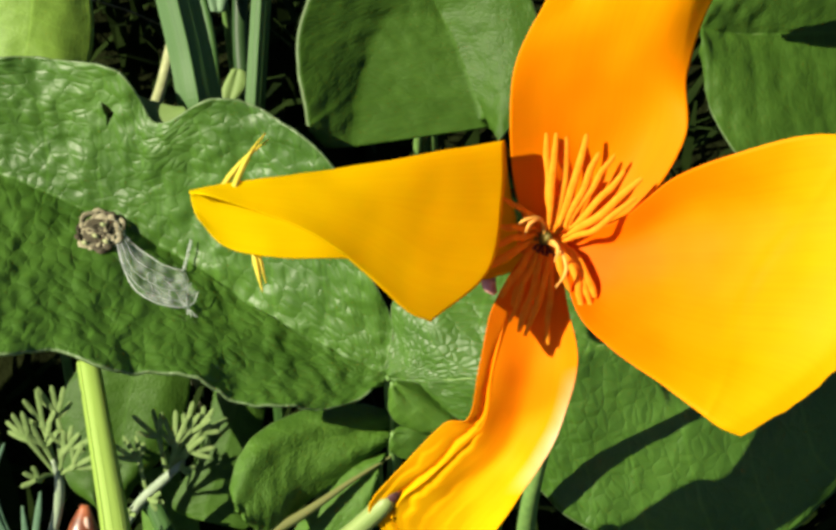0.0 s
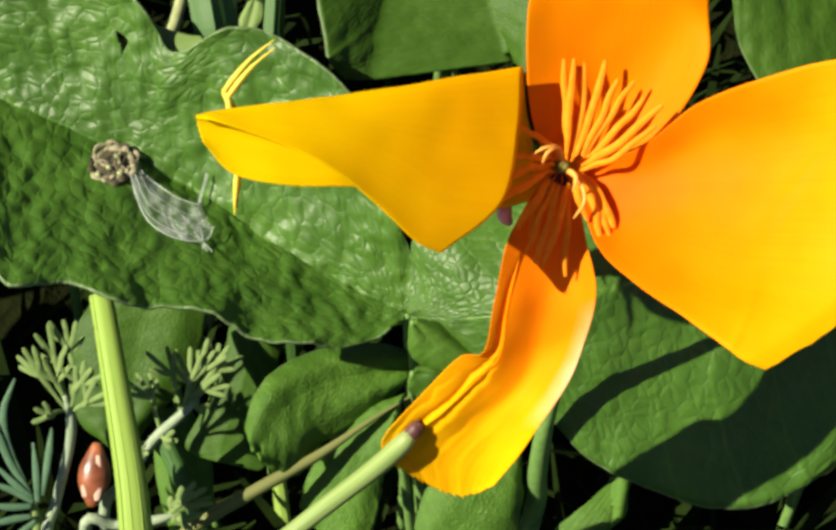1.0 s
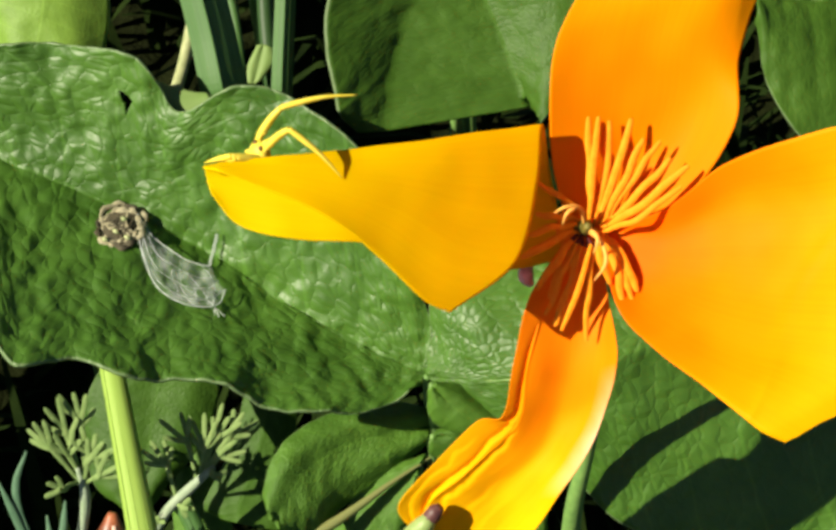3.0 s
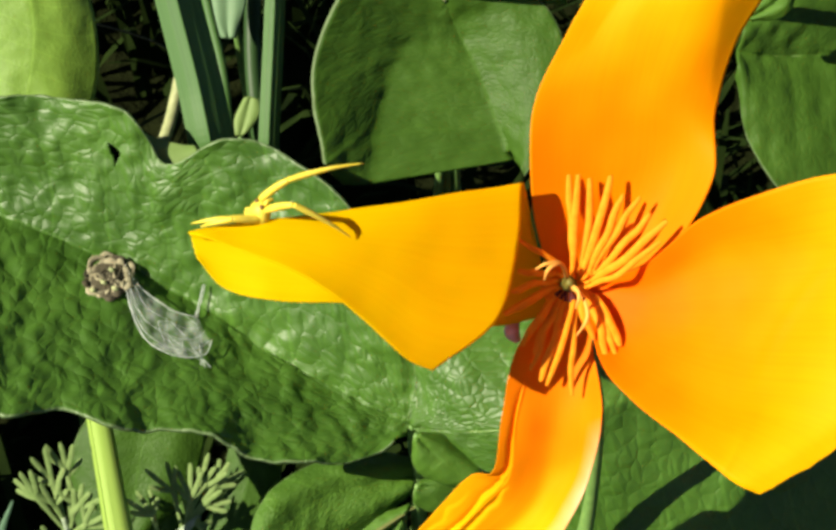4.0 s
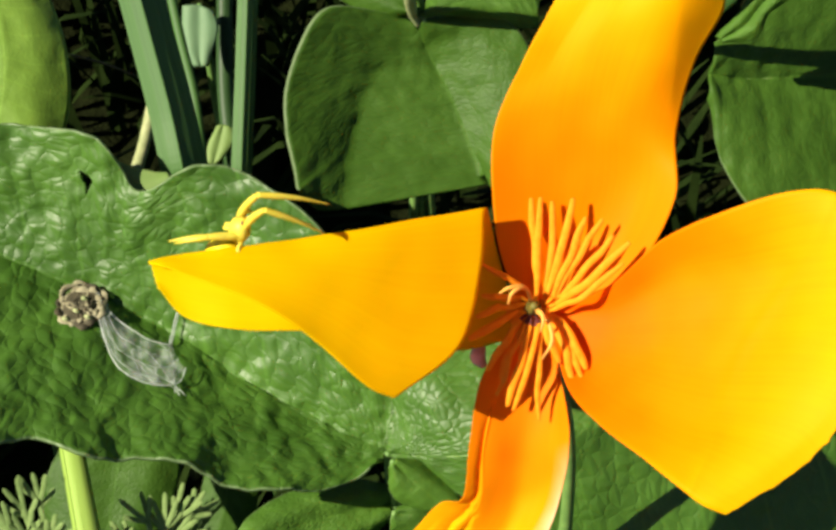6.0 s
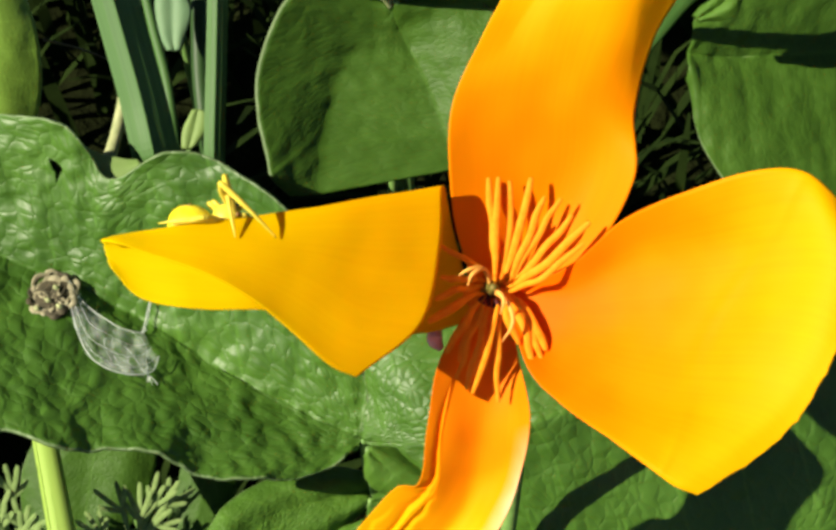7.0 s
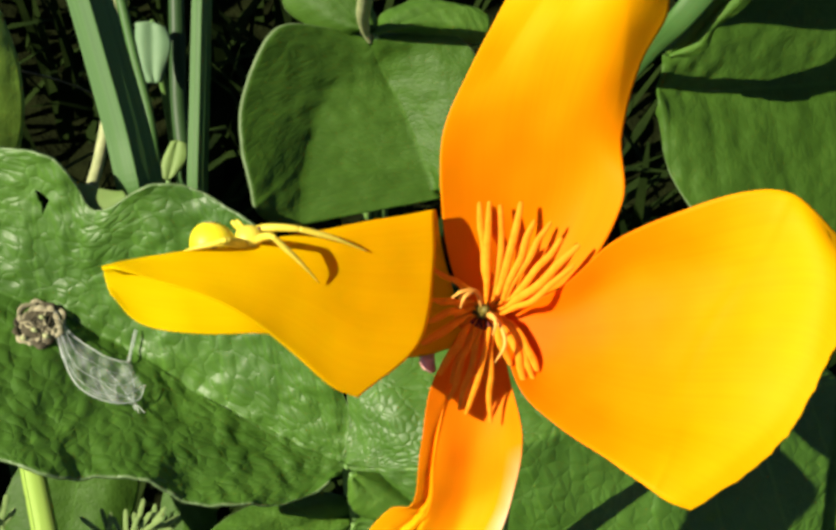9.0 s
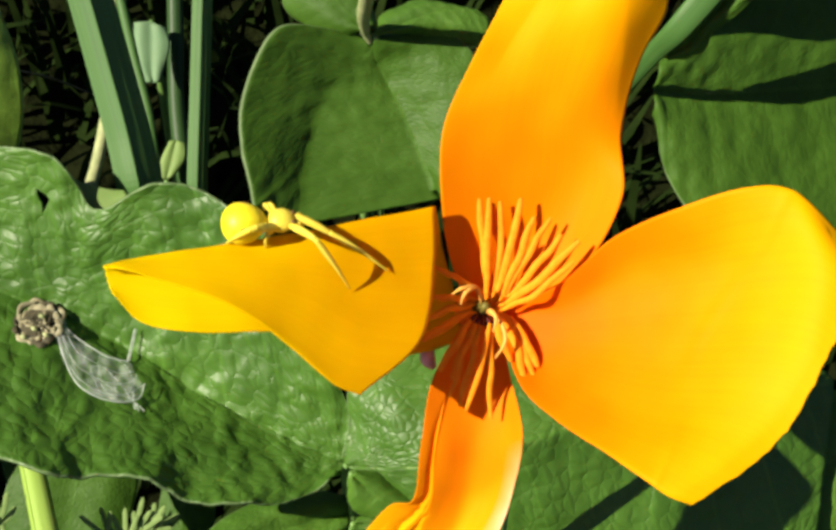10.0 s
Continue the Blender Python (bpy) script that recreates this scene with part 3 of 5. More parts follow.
LEAF_FAR_PALE = [
    [(-40.5, 37.6, -50), (-38.5, 37.7, -50), (-36.8, 36.9, -50)],
    [(-40.6, 35.1, -50), (-38.5, 34.7, -50), (-36.2, 34.7, -50)],
    [(-40.1, 32, -50), (-38.5, 31.8, -50), (-36.9, 32, -50)],
    [(-39.1, 30, -50), (-38.3, 29.9, -50), (-37.5, 30, -50)],
]
leaf("broad_leaf", LEAF_FAR_PALE, LEAF_GREY, "pale grey-green leaf deep between the grass", 15, 21, 0.3, 0.1, 1, 0.05, 0.12, rib_width=0)
LEAF_FAR_LIME = [
    [(-37.9, 18, -52), (-37.1, 17.8, -52), (-36.2, 18.3, -52)],
    [(-37.7, 20.4, -52), (-36.4, 20.4, -52), (-34.8, 20.3, -52)],
    [(-36.6, 22.7, -52), (-35.8, 22.9, -52), (-34.7, 22.4, -52)],
]
leaf("broad_leaf", LEAF_FAR_LIME, LEAF_LIME, "small sunlit lime leaf between the grass", 15, 15, 0.2, 0.1, 1, 0.05, 0.22, rib_width=0)
LEAF_FAR_LOW = [
    [(-46.4, -30.1, -48.7), (-44.4, -29.4, -48.7), (-42.4, -30, -48.7)],
    [(-47, -36.2, -48.7), (-43.5, -36.1, -48.2), (-39.9, -35.4, -48.7)],
    [(-45.5, -42.9, -48.7), (-42.7, -43.5, -48.2), (-39.4, -42.1, -48.7)],
    [(-43.5, -48.5, -49.8), (-42.1, -49.2, -49.8), (-40.1, -47.8, -49.8)],
]
leaf("broad_leaf", LEAF_FAR_LOW, LEAF_SOFT, "narrow green leaf below the cut leaves", 15, 31, 0.4, 0.1, 1, 0.1, 0.32)
# Leaf out of view, added to throw shade on the right back leaf.
LEAF_SHADE_CASTER = [
    [(7.4, 39.1, -28), (6.9, 41.6, -27), (7.3, 44.9, -28)],
    [(13.2, 38.2, -28), (13.2, 44, -27), (13.5, 50.9, -28)],
    [(18.2, 39.9, -28), (19.9, 45.1, -27), (21, 53.3, -28)],
    [(26.8, 40.1, -28), (26.7, 45.7, -27), (27.7, 52.7, -28)],
    [(33.1, 42.2, -28), (33.5, 45, -27), (33.8, 48.3, -28)],
]
swaying_leaf = leaf("broad_leaf", LEAF_SHADE_CASTER, LEAF_SOFT, "unseen green leaf above its neighbours, added to cast shade", 31, 41, 0.3, 0.2, 2, 0.12, 0.85)

# ---- poppy ----
PETAL_UPPER = [
    [(-1.3, 0, -1), (-0.7, 0.2, -1), (0.1, 0.4, -1), (0.8, 0.2, -1), (1.5, -0.1, -1)],
    [(-3.2, 5.2, 0.4), (-0.2, 5.7, 0), (2.9, 5.8, -1), (6.2, 5, 0), (8.8, 3.3, 2)],
    [(-3.9, 11.1, 1.9), (-0.3, 11.4, 1), (4.1, 11.4, 1), (8.9, 10.9, 2), (12.3, 9.7, 5)],
    [(-3.6, 16.8, 3.2), (-0.1, 17.4, 3.4), (4.3, 17.5, 4), (9, 17.2, 5), (12.7, 15.8, 4.4)],
    [(-1.1, 22.3, 4.6), (1.9, 22.4, 5.2), (5.4, 23.2, 6.5), (10.9, 23, 7.8), (14.3, 21.8, 6.4)],
    [(1.9, 27.2, 5.5), (4.4, 27.5, 6.7), (8, 27.7, 8), (12.6, 27.9, 9.8), (16.9, 26.4, 7.8)],
    [(5.5, 32, 5.9), (7.2, 32.6, 7.2), (10.4, 32.9, 8), (13.1, 31.8, 11), (16.8, 30.9, 8.6)],
]
PETAL_RIGHT = [
    [(0.9, 0.4, -1), (1.3, 0.2, -1), (1.5, -0.2, -1), (1.6, -0.7, -1), (1.5, -1.3, -1)],
    [(6.2, 1.8, 3), (6.4, -0.4, 2), (5.9, -2.8, 2), (4.6, -5.3, 2), (2.6, -7, 3)],
    [(10.7, 6, 8), (11.7, 1.8, 6), (10.8, -3.4, 6), (8, -7.6, 7), (4.8, -10, 8)],
    [(15.7, 8.3, 13), (17.4, 2.5, 11), (16, -3.7, 11), (12.7, -9.3, 12), (7.9, -12.5, 13)],
    [(20.5, 9.6, 16), (22.3, 3.2, 16), (20.6, -3.5, 16), (16.9, -9.7, 16), (10.4, -14.6, 16.5)],
    [(24.1, 9.1, 17.5), (25.4, 3, 19), (23.7, -4, 19), (19.9, -10.5, 18), (12.2, -16, 17.6)],
    [(27.5, 5.6, 18), (28, 0.9, 20), (25.2, -5.4, 20), (21.2, -12, 18.6), (14.1, -16.8, 18)],
]
PETAL_LOWER = [
    [(-1.7, -1, -1), (-1.1, -1.3, -1), (-0.4, -1.6, -1), (0.3, -1.7, -1), (0.9, -1.6, -1), (1.5, -1.1, -1)],
    [(-5, -6.2, -0.2), (-3.3, -5.8, -0.7), (-2.4, -5.9, -1.2), (-0.3, -6, -1.4), (1.5, -6.1, -1.2), (2.4, -6.6, -0.8)],
    [(-6.2, -12.4, -1.6), (-4.9, -12.3, -1.7), (-4.3, -12.4, -1.9), (-0.9, -12.6, -2.4), (1.3, -12.3, -0.7), (2.9, -11.5, 2)],
    [(-6.9, -17.9, -4.2), (-5.3, -17.5, -4.3), (-4.7, -17.6, -4.4), (-1.6, -18, -5.2), (0.9, -17.2, -3.4), (2.3, -16.6, -0.6)],
    [(-9.2, -18.7, -5.3), (-6.6, -19.8, -5.6), (-6, -20.3, -5.8), (-3.2, -21.7, -6.8), (-0.9, -21.7, -5.1), (1, -21.1, -2.4)],
    [(-12.7, -22.8, -7.6), (-10.2, -23.8, -7.8), (-9.7, -24.4, -8), (-6.6, -25.8, -9.1), (-3.4, -25.9, -7.5), (-1, -25.3, -5)],
    [(-16.4, -27.8, -10.2), (-13.8, -27.7, -10.6), (-13.2, -28.5, -10.8), (-9.1, -30, -11.7), (-5.6, -30.1, -10.6), (-3, -29.6, -8.1)],
    [(-15, -30.8, -12.5), (-12.9, -32.2, -13.1), (-11.7, -33, -13.8), (-8.8, -34.5, -14.2), (-6.6, -34.2, -13.1), (-4.9, -32.8, -10.7)],
]
PETAL_LEFT_BACK = [
    [(-1.9, -2.8, -1.5), (-2.1, 0.2, -2), (-3.5, 5.7, 0), (-4.6, 9.4, 4)],
    [(-7.2, -3.8, -0.4), (-7.7, 1.2, -1.2), (-8.8, 5.7, 0.8), (-9.9, 8.6, 4.9)],
    [(-13.2, -2.7, 3.2), (-13.7, 1.3, 2.6), (-14.4, 5.1, 3.4), (-15.1, 7.7, 6)],
    [(-19.8, -1.4, 7.8), (-20.2, 1.3, 7.6), (-20.7, 4.6, 7.6), (-21.3, 6.8, 7)],
    [(-26.3, -1.1, 8.9), (-26.8, 1.3, 8.5), (-27.3, 4.1, 8.3), (-27.5, 6, 8.7)],
    [(-31.1, 0, 8.7), (-31.6, 2.3, 8.3), (-32, 4.4, 8.4), (-32.2, 5.4, 8.8)],
    [(-33.6, 2.7, 8.6), (-33.9, 3.6, 8.4), (-34.1, 4.6, 8.6), (-34.1, 5, 9.2)],
]
PETAL_LEFT_FLAP = [
    [(-5, 4.1, 4.6), (-7.1, -2.8, 7.4), (-13, -7.3, 8.6)],
    [(-10.8, 4.1, 6.2), (-12.5, -1.8, 8.5), (-15.4, -6.1, 9.4)],
    [(-16.2, 4.6, 7.6), (-17.5, 1.1, 9.2), (-19.2, -2.5, 10.6)],
    [(-22, 4.9, 8.8), (-22.6, 2.8, 10.2), (-23.2, 0.7, 11.6)],
    [(-27.8, 5.2, 9.4), (-27.9, 4, 10.5), (-28, 2.9, 11.5)],
    [(-32.3, 5.2, 9.6), (-32.3, 4.8, 10.4), (-32.3, 4.4, 10.9)],
    [(-34.2, 4.9, 9.4), (-34, 4.8, 9.8), (-34.1, 4.8, 9.6)],
]
LOWER_CREASES = ((0.24, 0.2, 0.97, 0.75), (0.4, 0.52, 0.9, 0.4), (0.52, 0.66, 1.05, 0.14), (0.12, 0.6, 1.05, 0.16), (0.7, 0.72, 1.05, 0.08))


def petal(name, ribs, mat, parent, label, nu=49, nv=81, rough=0.12, seed=0.0, flip=False, ridge=None, wrinkle=0.0, ragged=0.12, creases=(), folds=()):
    g = surface(ribs, nu, nv)
    if flip:
        g = g[:, ::-1]
    g = bumps(g, rough, 3.5, seed)
    n = grid_normals(g)
    u, v = np.linspace(0, 1, nu)[None, :], np.linspace(0, 1, nv)[:, None]
    lift = np.zeros((nv, nu))
    if ridge:
        lift += ridge[2] * np.exp(-(((v - ridge[0] - ridge[1] * (u - 0.5) - (u - 0.5) ** 2) / 0.016) ** 2))
    if wrinkle:
        fold = 5.0 * u + 0.35 * np.sin(4 * v + 1.0) + 0.25 * np.sin(9 * v) + 0.9 * u * v
        lift += wrinkle * v * np.sin(2 * math.pi * fold) * np.sin(math.pi * u) ** 0.5
        lift += wrinkle * 0.2 * v**3 * np.sin(2 * math.pi * (17.0 * u + 1.2 * np.sin(8 * v)))
    for u0, v0, v1, deep in creases:
        line = u0 + 0.05 * np.sin(5 * v + 9 * u0) + 0.025 * np.array([noise.noise(Vector((j * 0.16, u0 * 40, 0))) + 0.5 * noise.noise(Vector((j * 0.5, u0 * 40, 3))) for j in range(nv)])[:, None]
        ease = np.clip((v - v0) / 0.08, 0, 1) * np.clip((v1 - v) / 0.08, 0, 1)
        lift += deep * ease * (1 / (1 + np.exp((u - line) / 0.006)) * np.exp(-np.clip(line - u, 0, 1) / 0.07))
    for side, v0, start, end, amount in folds:
        # one margin bent along a crisp line that runs inwards towards the tip
        line = start + (end - start) * np.clip((v - v0) / (1 - v0), 0, 1)
        lift += amount * np.clip(side * (u - line), 0, 1) * np.clip((v - v0) / 0.12, 0, 1)
    g = g + n * lift[:, :, None]
    # uneven outer margin
    for j in range(nv - 6, nv):
        g[j] += (g[j] - g[j - 6]) * (ragged * np.array([noise.noise(Vector((i * 0.35, seed * 9, 0))) + 0.6 * noise.noise(Vector((i * 0.9, seed * 5, 2))) for i in range(nu)]))[:, None]
    return part(name, sheet_mesh(name, g, 0.09), mat, parent, label)


ST_UP = [
    [(0.21, 2.54, 0.8), (0, 6.1, 1.1), (-0.3, 10.2, 1.7)],
    [(0.13, 1.25, 1), (0.2, 5.4, 1.9), (0.5, 10.2, 2.5)],
    [(0.9, 1.51, 0.8), (1.6, 5.9, 1.3), (1.6, 9.9, 1.9)],
    [(0.97, 1.1, 1), (2.4, 5.4, 1.7), (3.5, 10.1, 2.3)],
    [(1.56, 1, 1.2), (3.2, 4.9, 2.1), (4.6, 8.3, 2.7)],
    [(1.92, 1.26, 1.2), (4, 4.9, 2.1), (6.1, 8.1, 2.7)],
    [(2.37, 1.26, 1.3), (4.7, 3.8, 2.5), (7, 6.6, 3.1)],
    [(1.73, 0.39, 1.4), (4.5, 2.3, 3.3), (8.3, 5.9, 4.5)],
    [(1.49, -0.12, 1.6), (3.9, 1, 3.9), (7.6, 4, 5.1)],
    [(1.32, 1.1, 0.8), (3.1, 4.1, 0.9), (4.1, 6.2, 1.4)],
    [(1.95, 0.89, 0.8), (3.6, 2.5, 1.3), (5, 4, 1.9)],
]
ST_LEFT = [
    [(-0.81, 1.92, 1), (-2.83, 2.94, 2.4), (-4.93, 4.15, 2.6)],
    [(-1.33, 1.09, 1), (-3.48, 1.11, 2.4), (-5.01, 1.31, 2.6)],
    [(-1.68, -0.14, 1), (-3.98, -1.44, 2.4), (-6.22, -2.66, 2.6)],
    [(-1.17, 0.47, 1), (-3.74, 0.09, 2.4), (-5.56, -0.62, 2.6)],
]
ST_LOW = [
    [(-1.38, -0.97, 0.8), (-2.8, -2.9, 1.3), (-4.5, -5.6, 1.1)],
    [(-0.96, -1.28, 0.8), (-2.3, -4.3, 1.3), (-3.7, -7.9, 0.9)],
    [(-0.44, -1.49, 0.8), (-1.5, -4.9, 1.4), (-2.7, -8.9, 0.7)],
    [(0.29, -1.31, 1.4), (-0.9, -5.6, 2.1), (-2.2, -9.3, 1.1)],
    [(0.64, -1.58, 1.2), (0.1, -5.7, 1.5), (0.2, -10.2, 0.5)],
    [(-0.82, -1.08, 0.6), (-2.7, -4.4, 0.5), (-3.3, -6.5, 0.3)],
    [(0.02, -1.6, 0.6), (-1.1, -5.7, 0.5), (-1.8, -7.8, 0.1)],
]
ST_RIGHT = [
    [(1.07, -0.28, 1.6), (2.5, -3.6, 2.7), (3.3, -7.1, 2.3)],
    [(1.7, -0.64, 1.6), (3.1, -3.7, 2.5), (4, -6.3, 2.5)],
    [(2.34, -1.04, 1.8), (3.6, -3.6, 2.5), (4.4, -5.5, 2.5)],
    [(0.86, -0.13, 1.6), (1, -2.6, 2.3), (2.1, -4.9, 1.7)],
    [(1.43, -0.44, 1.4), (2.4, -2.6, 1.9), (3, -4.9, 1.7)],
]
STIG = [
    [(-1.02, 1.93, 3), (-2.48, 1.99, 4), (-3.46, 1.48, 3.8)],
    [(-1.02, 1.93, 3), (-2.27, 1.54, 4), (-2.67, 0.47, 3.4)],
    [(0.91, -1.01, 3), (1.24, -2.9, 4), (0.31, -4.55, 3.6)],
    [(0.29, -0.25, 3), (0.5, -0.99, 3.8), (0.22, -2.12, 3.4)],
]
FLOWER_STEM = [(0.3, -1.8, -3), (3.21, -9.08, -9), (4.3, -15.01, -15), (4.52, -23.58, -24), (4.03, -30.78, -30), (4.58, -37.34, -37), (5.66, -43.86, -45)]
def poppy():
    ob = new("poppy_flower")
    tagged(ob, "open orange and yellow poppy with one rolled petal", "flower")
    ob.matrix_world = PATCH
    petal("petal", PETAL_UPPER, PETAL_RISE, ob, "upright orange petal with a folded golden margin", 65, 101, seed=1, folds=((1, 0.46, 1.0, 0.6, -2.3), (-1, 0.6, 0.18, 0.38, 2.2)))
    petal("petal", PETAL_RIGHT, PETAL, ob, "broad orange petal turning bright yellow outwards", 65, 101, seed=2, ridge=(0.53, -0.1, 0.1), ragged=0.3)
    petal("petal", PETAL_LOWER, PETAL_LOW, ob, "withered creased orange petal", 151, 161, 0.2, 3, wrinkle=0.04, ragged=0.5, creases=LOWER_CREASES)
    ribs = [b + f for b, f in zip(PETAL_LEFT_BACK, PETAL_LEFT_FLAP)]
    rolled = petal("petal", ribs, PETAL_OUT, ob, "golden yellow petal rolled over itself", 81, 81, 0.1, 4, True)
    part("stem", tube_mesh("stem", FLOWER_STEM + [tuple(to_ground(FLOWER_STEM[-1]))], [0.9, 0.65, 0.65, 0.75, 1.0, 1.2, 1.3, 1.4]), STEM, ob)
    part("receptacle", tube_mesh("receptacle", [(0, 0, -5), (0, 0, -3.2), (0, 0, -2), (0, 0, -1.3)], [1.2, 1.8, 2.6, 2.0], 20), STAMEN, ob)
    part("receptacle_rim", tube_mesh("receptacle_rim", [(-4.9, -3.4, -2.2), (-5.3, -4.4, -1.6), (-4.7, -5.4, -1.8)], [0.4, 0.8, 0.3], 8, 0.5), PINK, ob, "pink rim below the petals")
    part("ovary", tube_mesh("ovary", [(-0.2, 0.1, -1), (-0.2, 0.2, 1), (-0.2, 0.3, 2.6)], [0.8, 0.7, 0.3], 10), OVARY, ob)
    rng = random.Random(5)
    middle = np.array([-0.2, 0.0, -0.4])
    for lines in (ST_UP, ST_LEFT, ST_LOW, ST_RIGHT):
        for base, mid, tip in lines:
            base, mid, tip = np.array(base), np.array(mid), np.array(tip)
            start = middle + np.array([rng.uniform(-0.5, 0.5), rng.uniform(-0.5, 0.5), 0])
            fil = part("stamen", tube_mesh("stamen", [start, start * 0.4 + base * 0.6 + np.array([0, 0, 0.2]), base], [0.13, 0.16, 0.2], 6), STAMEN_SHADED if lines is ST_LOW else STAMEN, ob)
            bow = np.array([rng.uniform(-0.12, 0.12), rng.uniform(-0.12, 0.12), 0])
            wide = rng.uniform(0.28, 0.4)
            part("anther", tube_mesh("anther", [base, base * 0.55 + mid * 0.45 - bow, mid + bow, mid * 0.5 + tip * 0.5 - bow, tip * 0.96 + mid * 0.04, tip], [0.17, wide * 0.9, wide, wide * 0.95, wide * 0.6, 0.1], 10, 0.4), STAMEN, fil)
    for base, mid, tip in STIG:
        base, mid, tip = np.array(base), np.array(mid), np.array(tip)
        part("stigma", tube_mesh("stigma", [middle + [0, 0, 1.5], base, mid, tip], [0.2, 0.2, 0.19, 0.07], 8), STIGMA, ob)
    return ob, rolled


flower, rolled_petal = poppy()


# ---- grass and stalks ----
def blade(name, pts, radii, mat, label, category="grass", flat=0.22, root=True, sides=10, group="grass blades"):
    pts = [tuple(p) for p in pts]
    if root:
        if np.array(pts[0]) @ DOWN > np.array(pts[-1]) @ DOWN:
            low = rooted(pts[0])
            pts, radii = low[::-1] + pts, [radii[0]] * len(low) + list(radii)
        else:
            low = rooted(pts[-1])
            pts, radii = pts + low, list(radii) + [radii[-1]] * len(low)
    ob = thing(name, tube_mesh(name, pts, radii, sides, flat, samples=9 * len(pts)), mat, label, category, group)
    if category == "stalk" and flat < 0.9:
        for s in (-0.62, -0.05, 0.55):
            line = [np.array(p) + np.array([s * r, 0, 0.95 * flat * r * math.sqrt(1 - s * s)]) for p, r in zip(pts, radii)]
            part("rib", tube_mesh("rib", line, [0.05 * r for r in radii], 6, samples=9 * len(pts)), mat, ob, "fine raised rib")
    return ob


def folded_blade(line, left, right, drop, label):
    line = [tuple(q) for q in rooted(line[0])[::-1]] + line
    ob = thing("grass_plant", keeled_mesh("grass_plant", line, left, right, drop), GRASS, label, "grass", "grass blades")
    part("keel", tube_mesh("keel", [np.array(p) + [0, 0, 0.1] for p in line], [0.12] * len(line), 6, samples=50), GRASS, ob)


BLADE_BLUE = [(-38.6, 15.7, -35.9), (-39.9, 22.4, -35.3), (-41.7, 29.8, -34.5), (-43.6, 37.4, -33.5), (-45.1, 42.8, -32.7)]
BLADE_GREEN = [(-32.1, 15.3, -38), (-31.5, 26.5, -37), (-30.9, 37.7, -35.9), (-30.4, 43.1, -34.8)]
STALK_THIN = [(-37.2, 16.7, -43), (-38.2, 25.1, -43), (-39.8, 32, -43), (-41.3, 39.1, -43), (-42.6, 45, -43)]
STALK_CREAM = [(-45.8, 16.3, -46), (-45.1, 19.7, -47), (-44.4, 23.4, -48), (-43.8, 27.5, -49), (-43.4, 33, -50), (-43.3, 41.9, -51)]
STEM_BROWN = [(-35.1, 18.5, -55), (-35.9, 27.5, -55), (-35.9, 35.8, -55), (-35.9, 47.6, -55)]
FILAMENT_FAR = [(-56.4, 32.8, -57.3), (-51.4, 31.5, -58.4), (-46.3, 29.4, -59.4)
]
STEM_CREAM = [(-11.2, 32.9, -38.7), (-11.8, 34, -37), (-12.1, 35.1, -33), (-11.8, 36.4, -27), (-11.9, 38.3, -19), (-13, 41.2, -14)]
BLADE_RIGHT = [(17.5, 24.3, -47), (20, 27.5, -42), (22.1, 30.4, -35), (24.2, 32.6, -30), (27.9, 37, -27.5), (31.9, 41.9, -26)]
STALK_LIME = [(-50.5, -15.3, -30), (-48.4, -23.2, -27), (-45.8, -34.6, -24.5), (-44.8, -41.7, -24), (-44.4, -46.8, -25)]
STALK_LOW = [(-45.8, -32.5, -45.5), (-42.7, -39.1, -45.5), (-40.7, -45.9, -46.6), (-40.1, -50.7, -47.7)
]
STALK_PALE = [(-33.8, -18.3, -48.7), (-33, -25.1, -48.7), (-31.8, -33.9, -48.7), (-30.3, -45.5, -49.8)
]
STEM_PINK = [(-40.3, -42.7, -34), (-32.1, -37.7, -34.5), (-25.2, -33.7, -35.5), (-19.5, -29.8, -36.5), (-14.1, -26.5, -38)]
POD_SKIN = POD
POD_LINE = [(-30.1, -42.7, -19), (-22.9, -36.5, -15.5), (-18.2, -32.3, -11.3), (-15.4, -29.5, -8.9), (-13.5, -27.2, -8.2)]
folded_blade(BLADE_BLUE, 2.9, 2.7, 1.2, "blue-green grass folded along its keel")
folded_blade(BLADE_GREEN, 1.3, 1.2, 0.5, "upright fresh green grass folded along its keel")
blade("grass_plant", STALK_THIN, [0.6, 0.6, 0.6, 0.6, 0.5], GRASS, "thin green grass stalk", flat=0.8)
blade("grass_plant", STALK_CREAM, [0.8, 0.75, 0.8, 0.8, 0.9, 0.9], CREAM, "cream lower end of a grass stalk", flat=0.9)
blade("grass_plant", STEM_BROWN, [1.1, 1.1, 1.1, 1.0], GRASS_SHADED, "green stem, darkened in colour for shade", flat=0.9)
blade("dry_thread", FILAMENT_FAR, [0.15, 0.15, 0.1], BROWN, "thin dry brown grass thread", flat=1.0, root=False)
blade("leaf_stalk", STEM_CREAM, [0.35, 0.6, 0.8, 0.9, 1.0, 1.0], CREAM, "cream leaf stalk rising from a leaf node", "stalk", 1.0, root=False)
swaying_blade = blade("grass_plant", BLADE_RIGHT, [0.5, 0.9, 1.2, 1.5, 1.7, 1.7], GRASS, "bright green grass blade slanting behind the flower", root=False)
blade("pale_stalk", STALK_LIME, [1.4, 1.5, 1.75, 1.9, 1.9], STALK, "thick lime-green ribbed stalk", "stalk", 0.7)
blade("pale_stalk", STALK_LOW, [1.2, 1.2, 1.3, 1.3], GRASS, "green stalk under the fern leaves", "stalk", 0.5)
blade("pale_stalk", STALK_PALE, [0.9, 0.9, 0.9, 1.0], STALK, "dull pale stalk in shade", "stalk", 0.7)
blade("seed_pod", STEM_PINK, [0.85, 0.8, 0.6, 0.3, 0.12], POD_DULL, "long thin green pod with a pinkish end", "seed pod", 1.0)


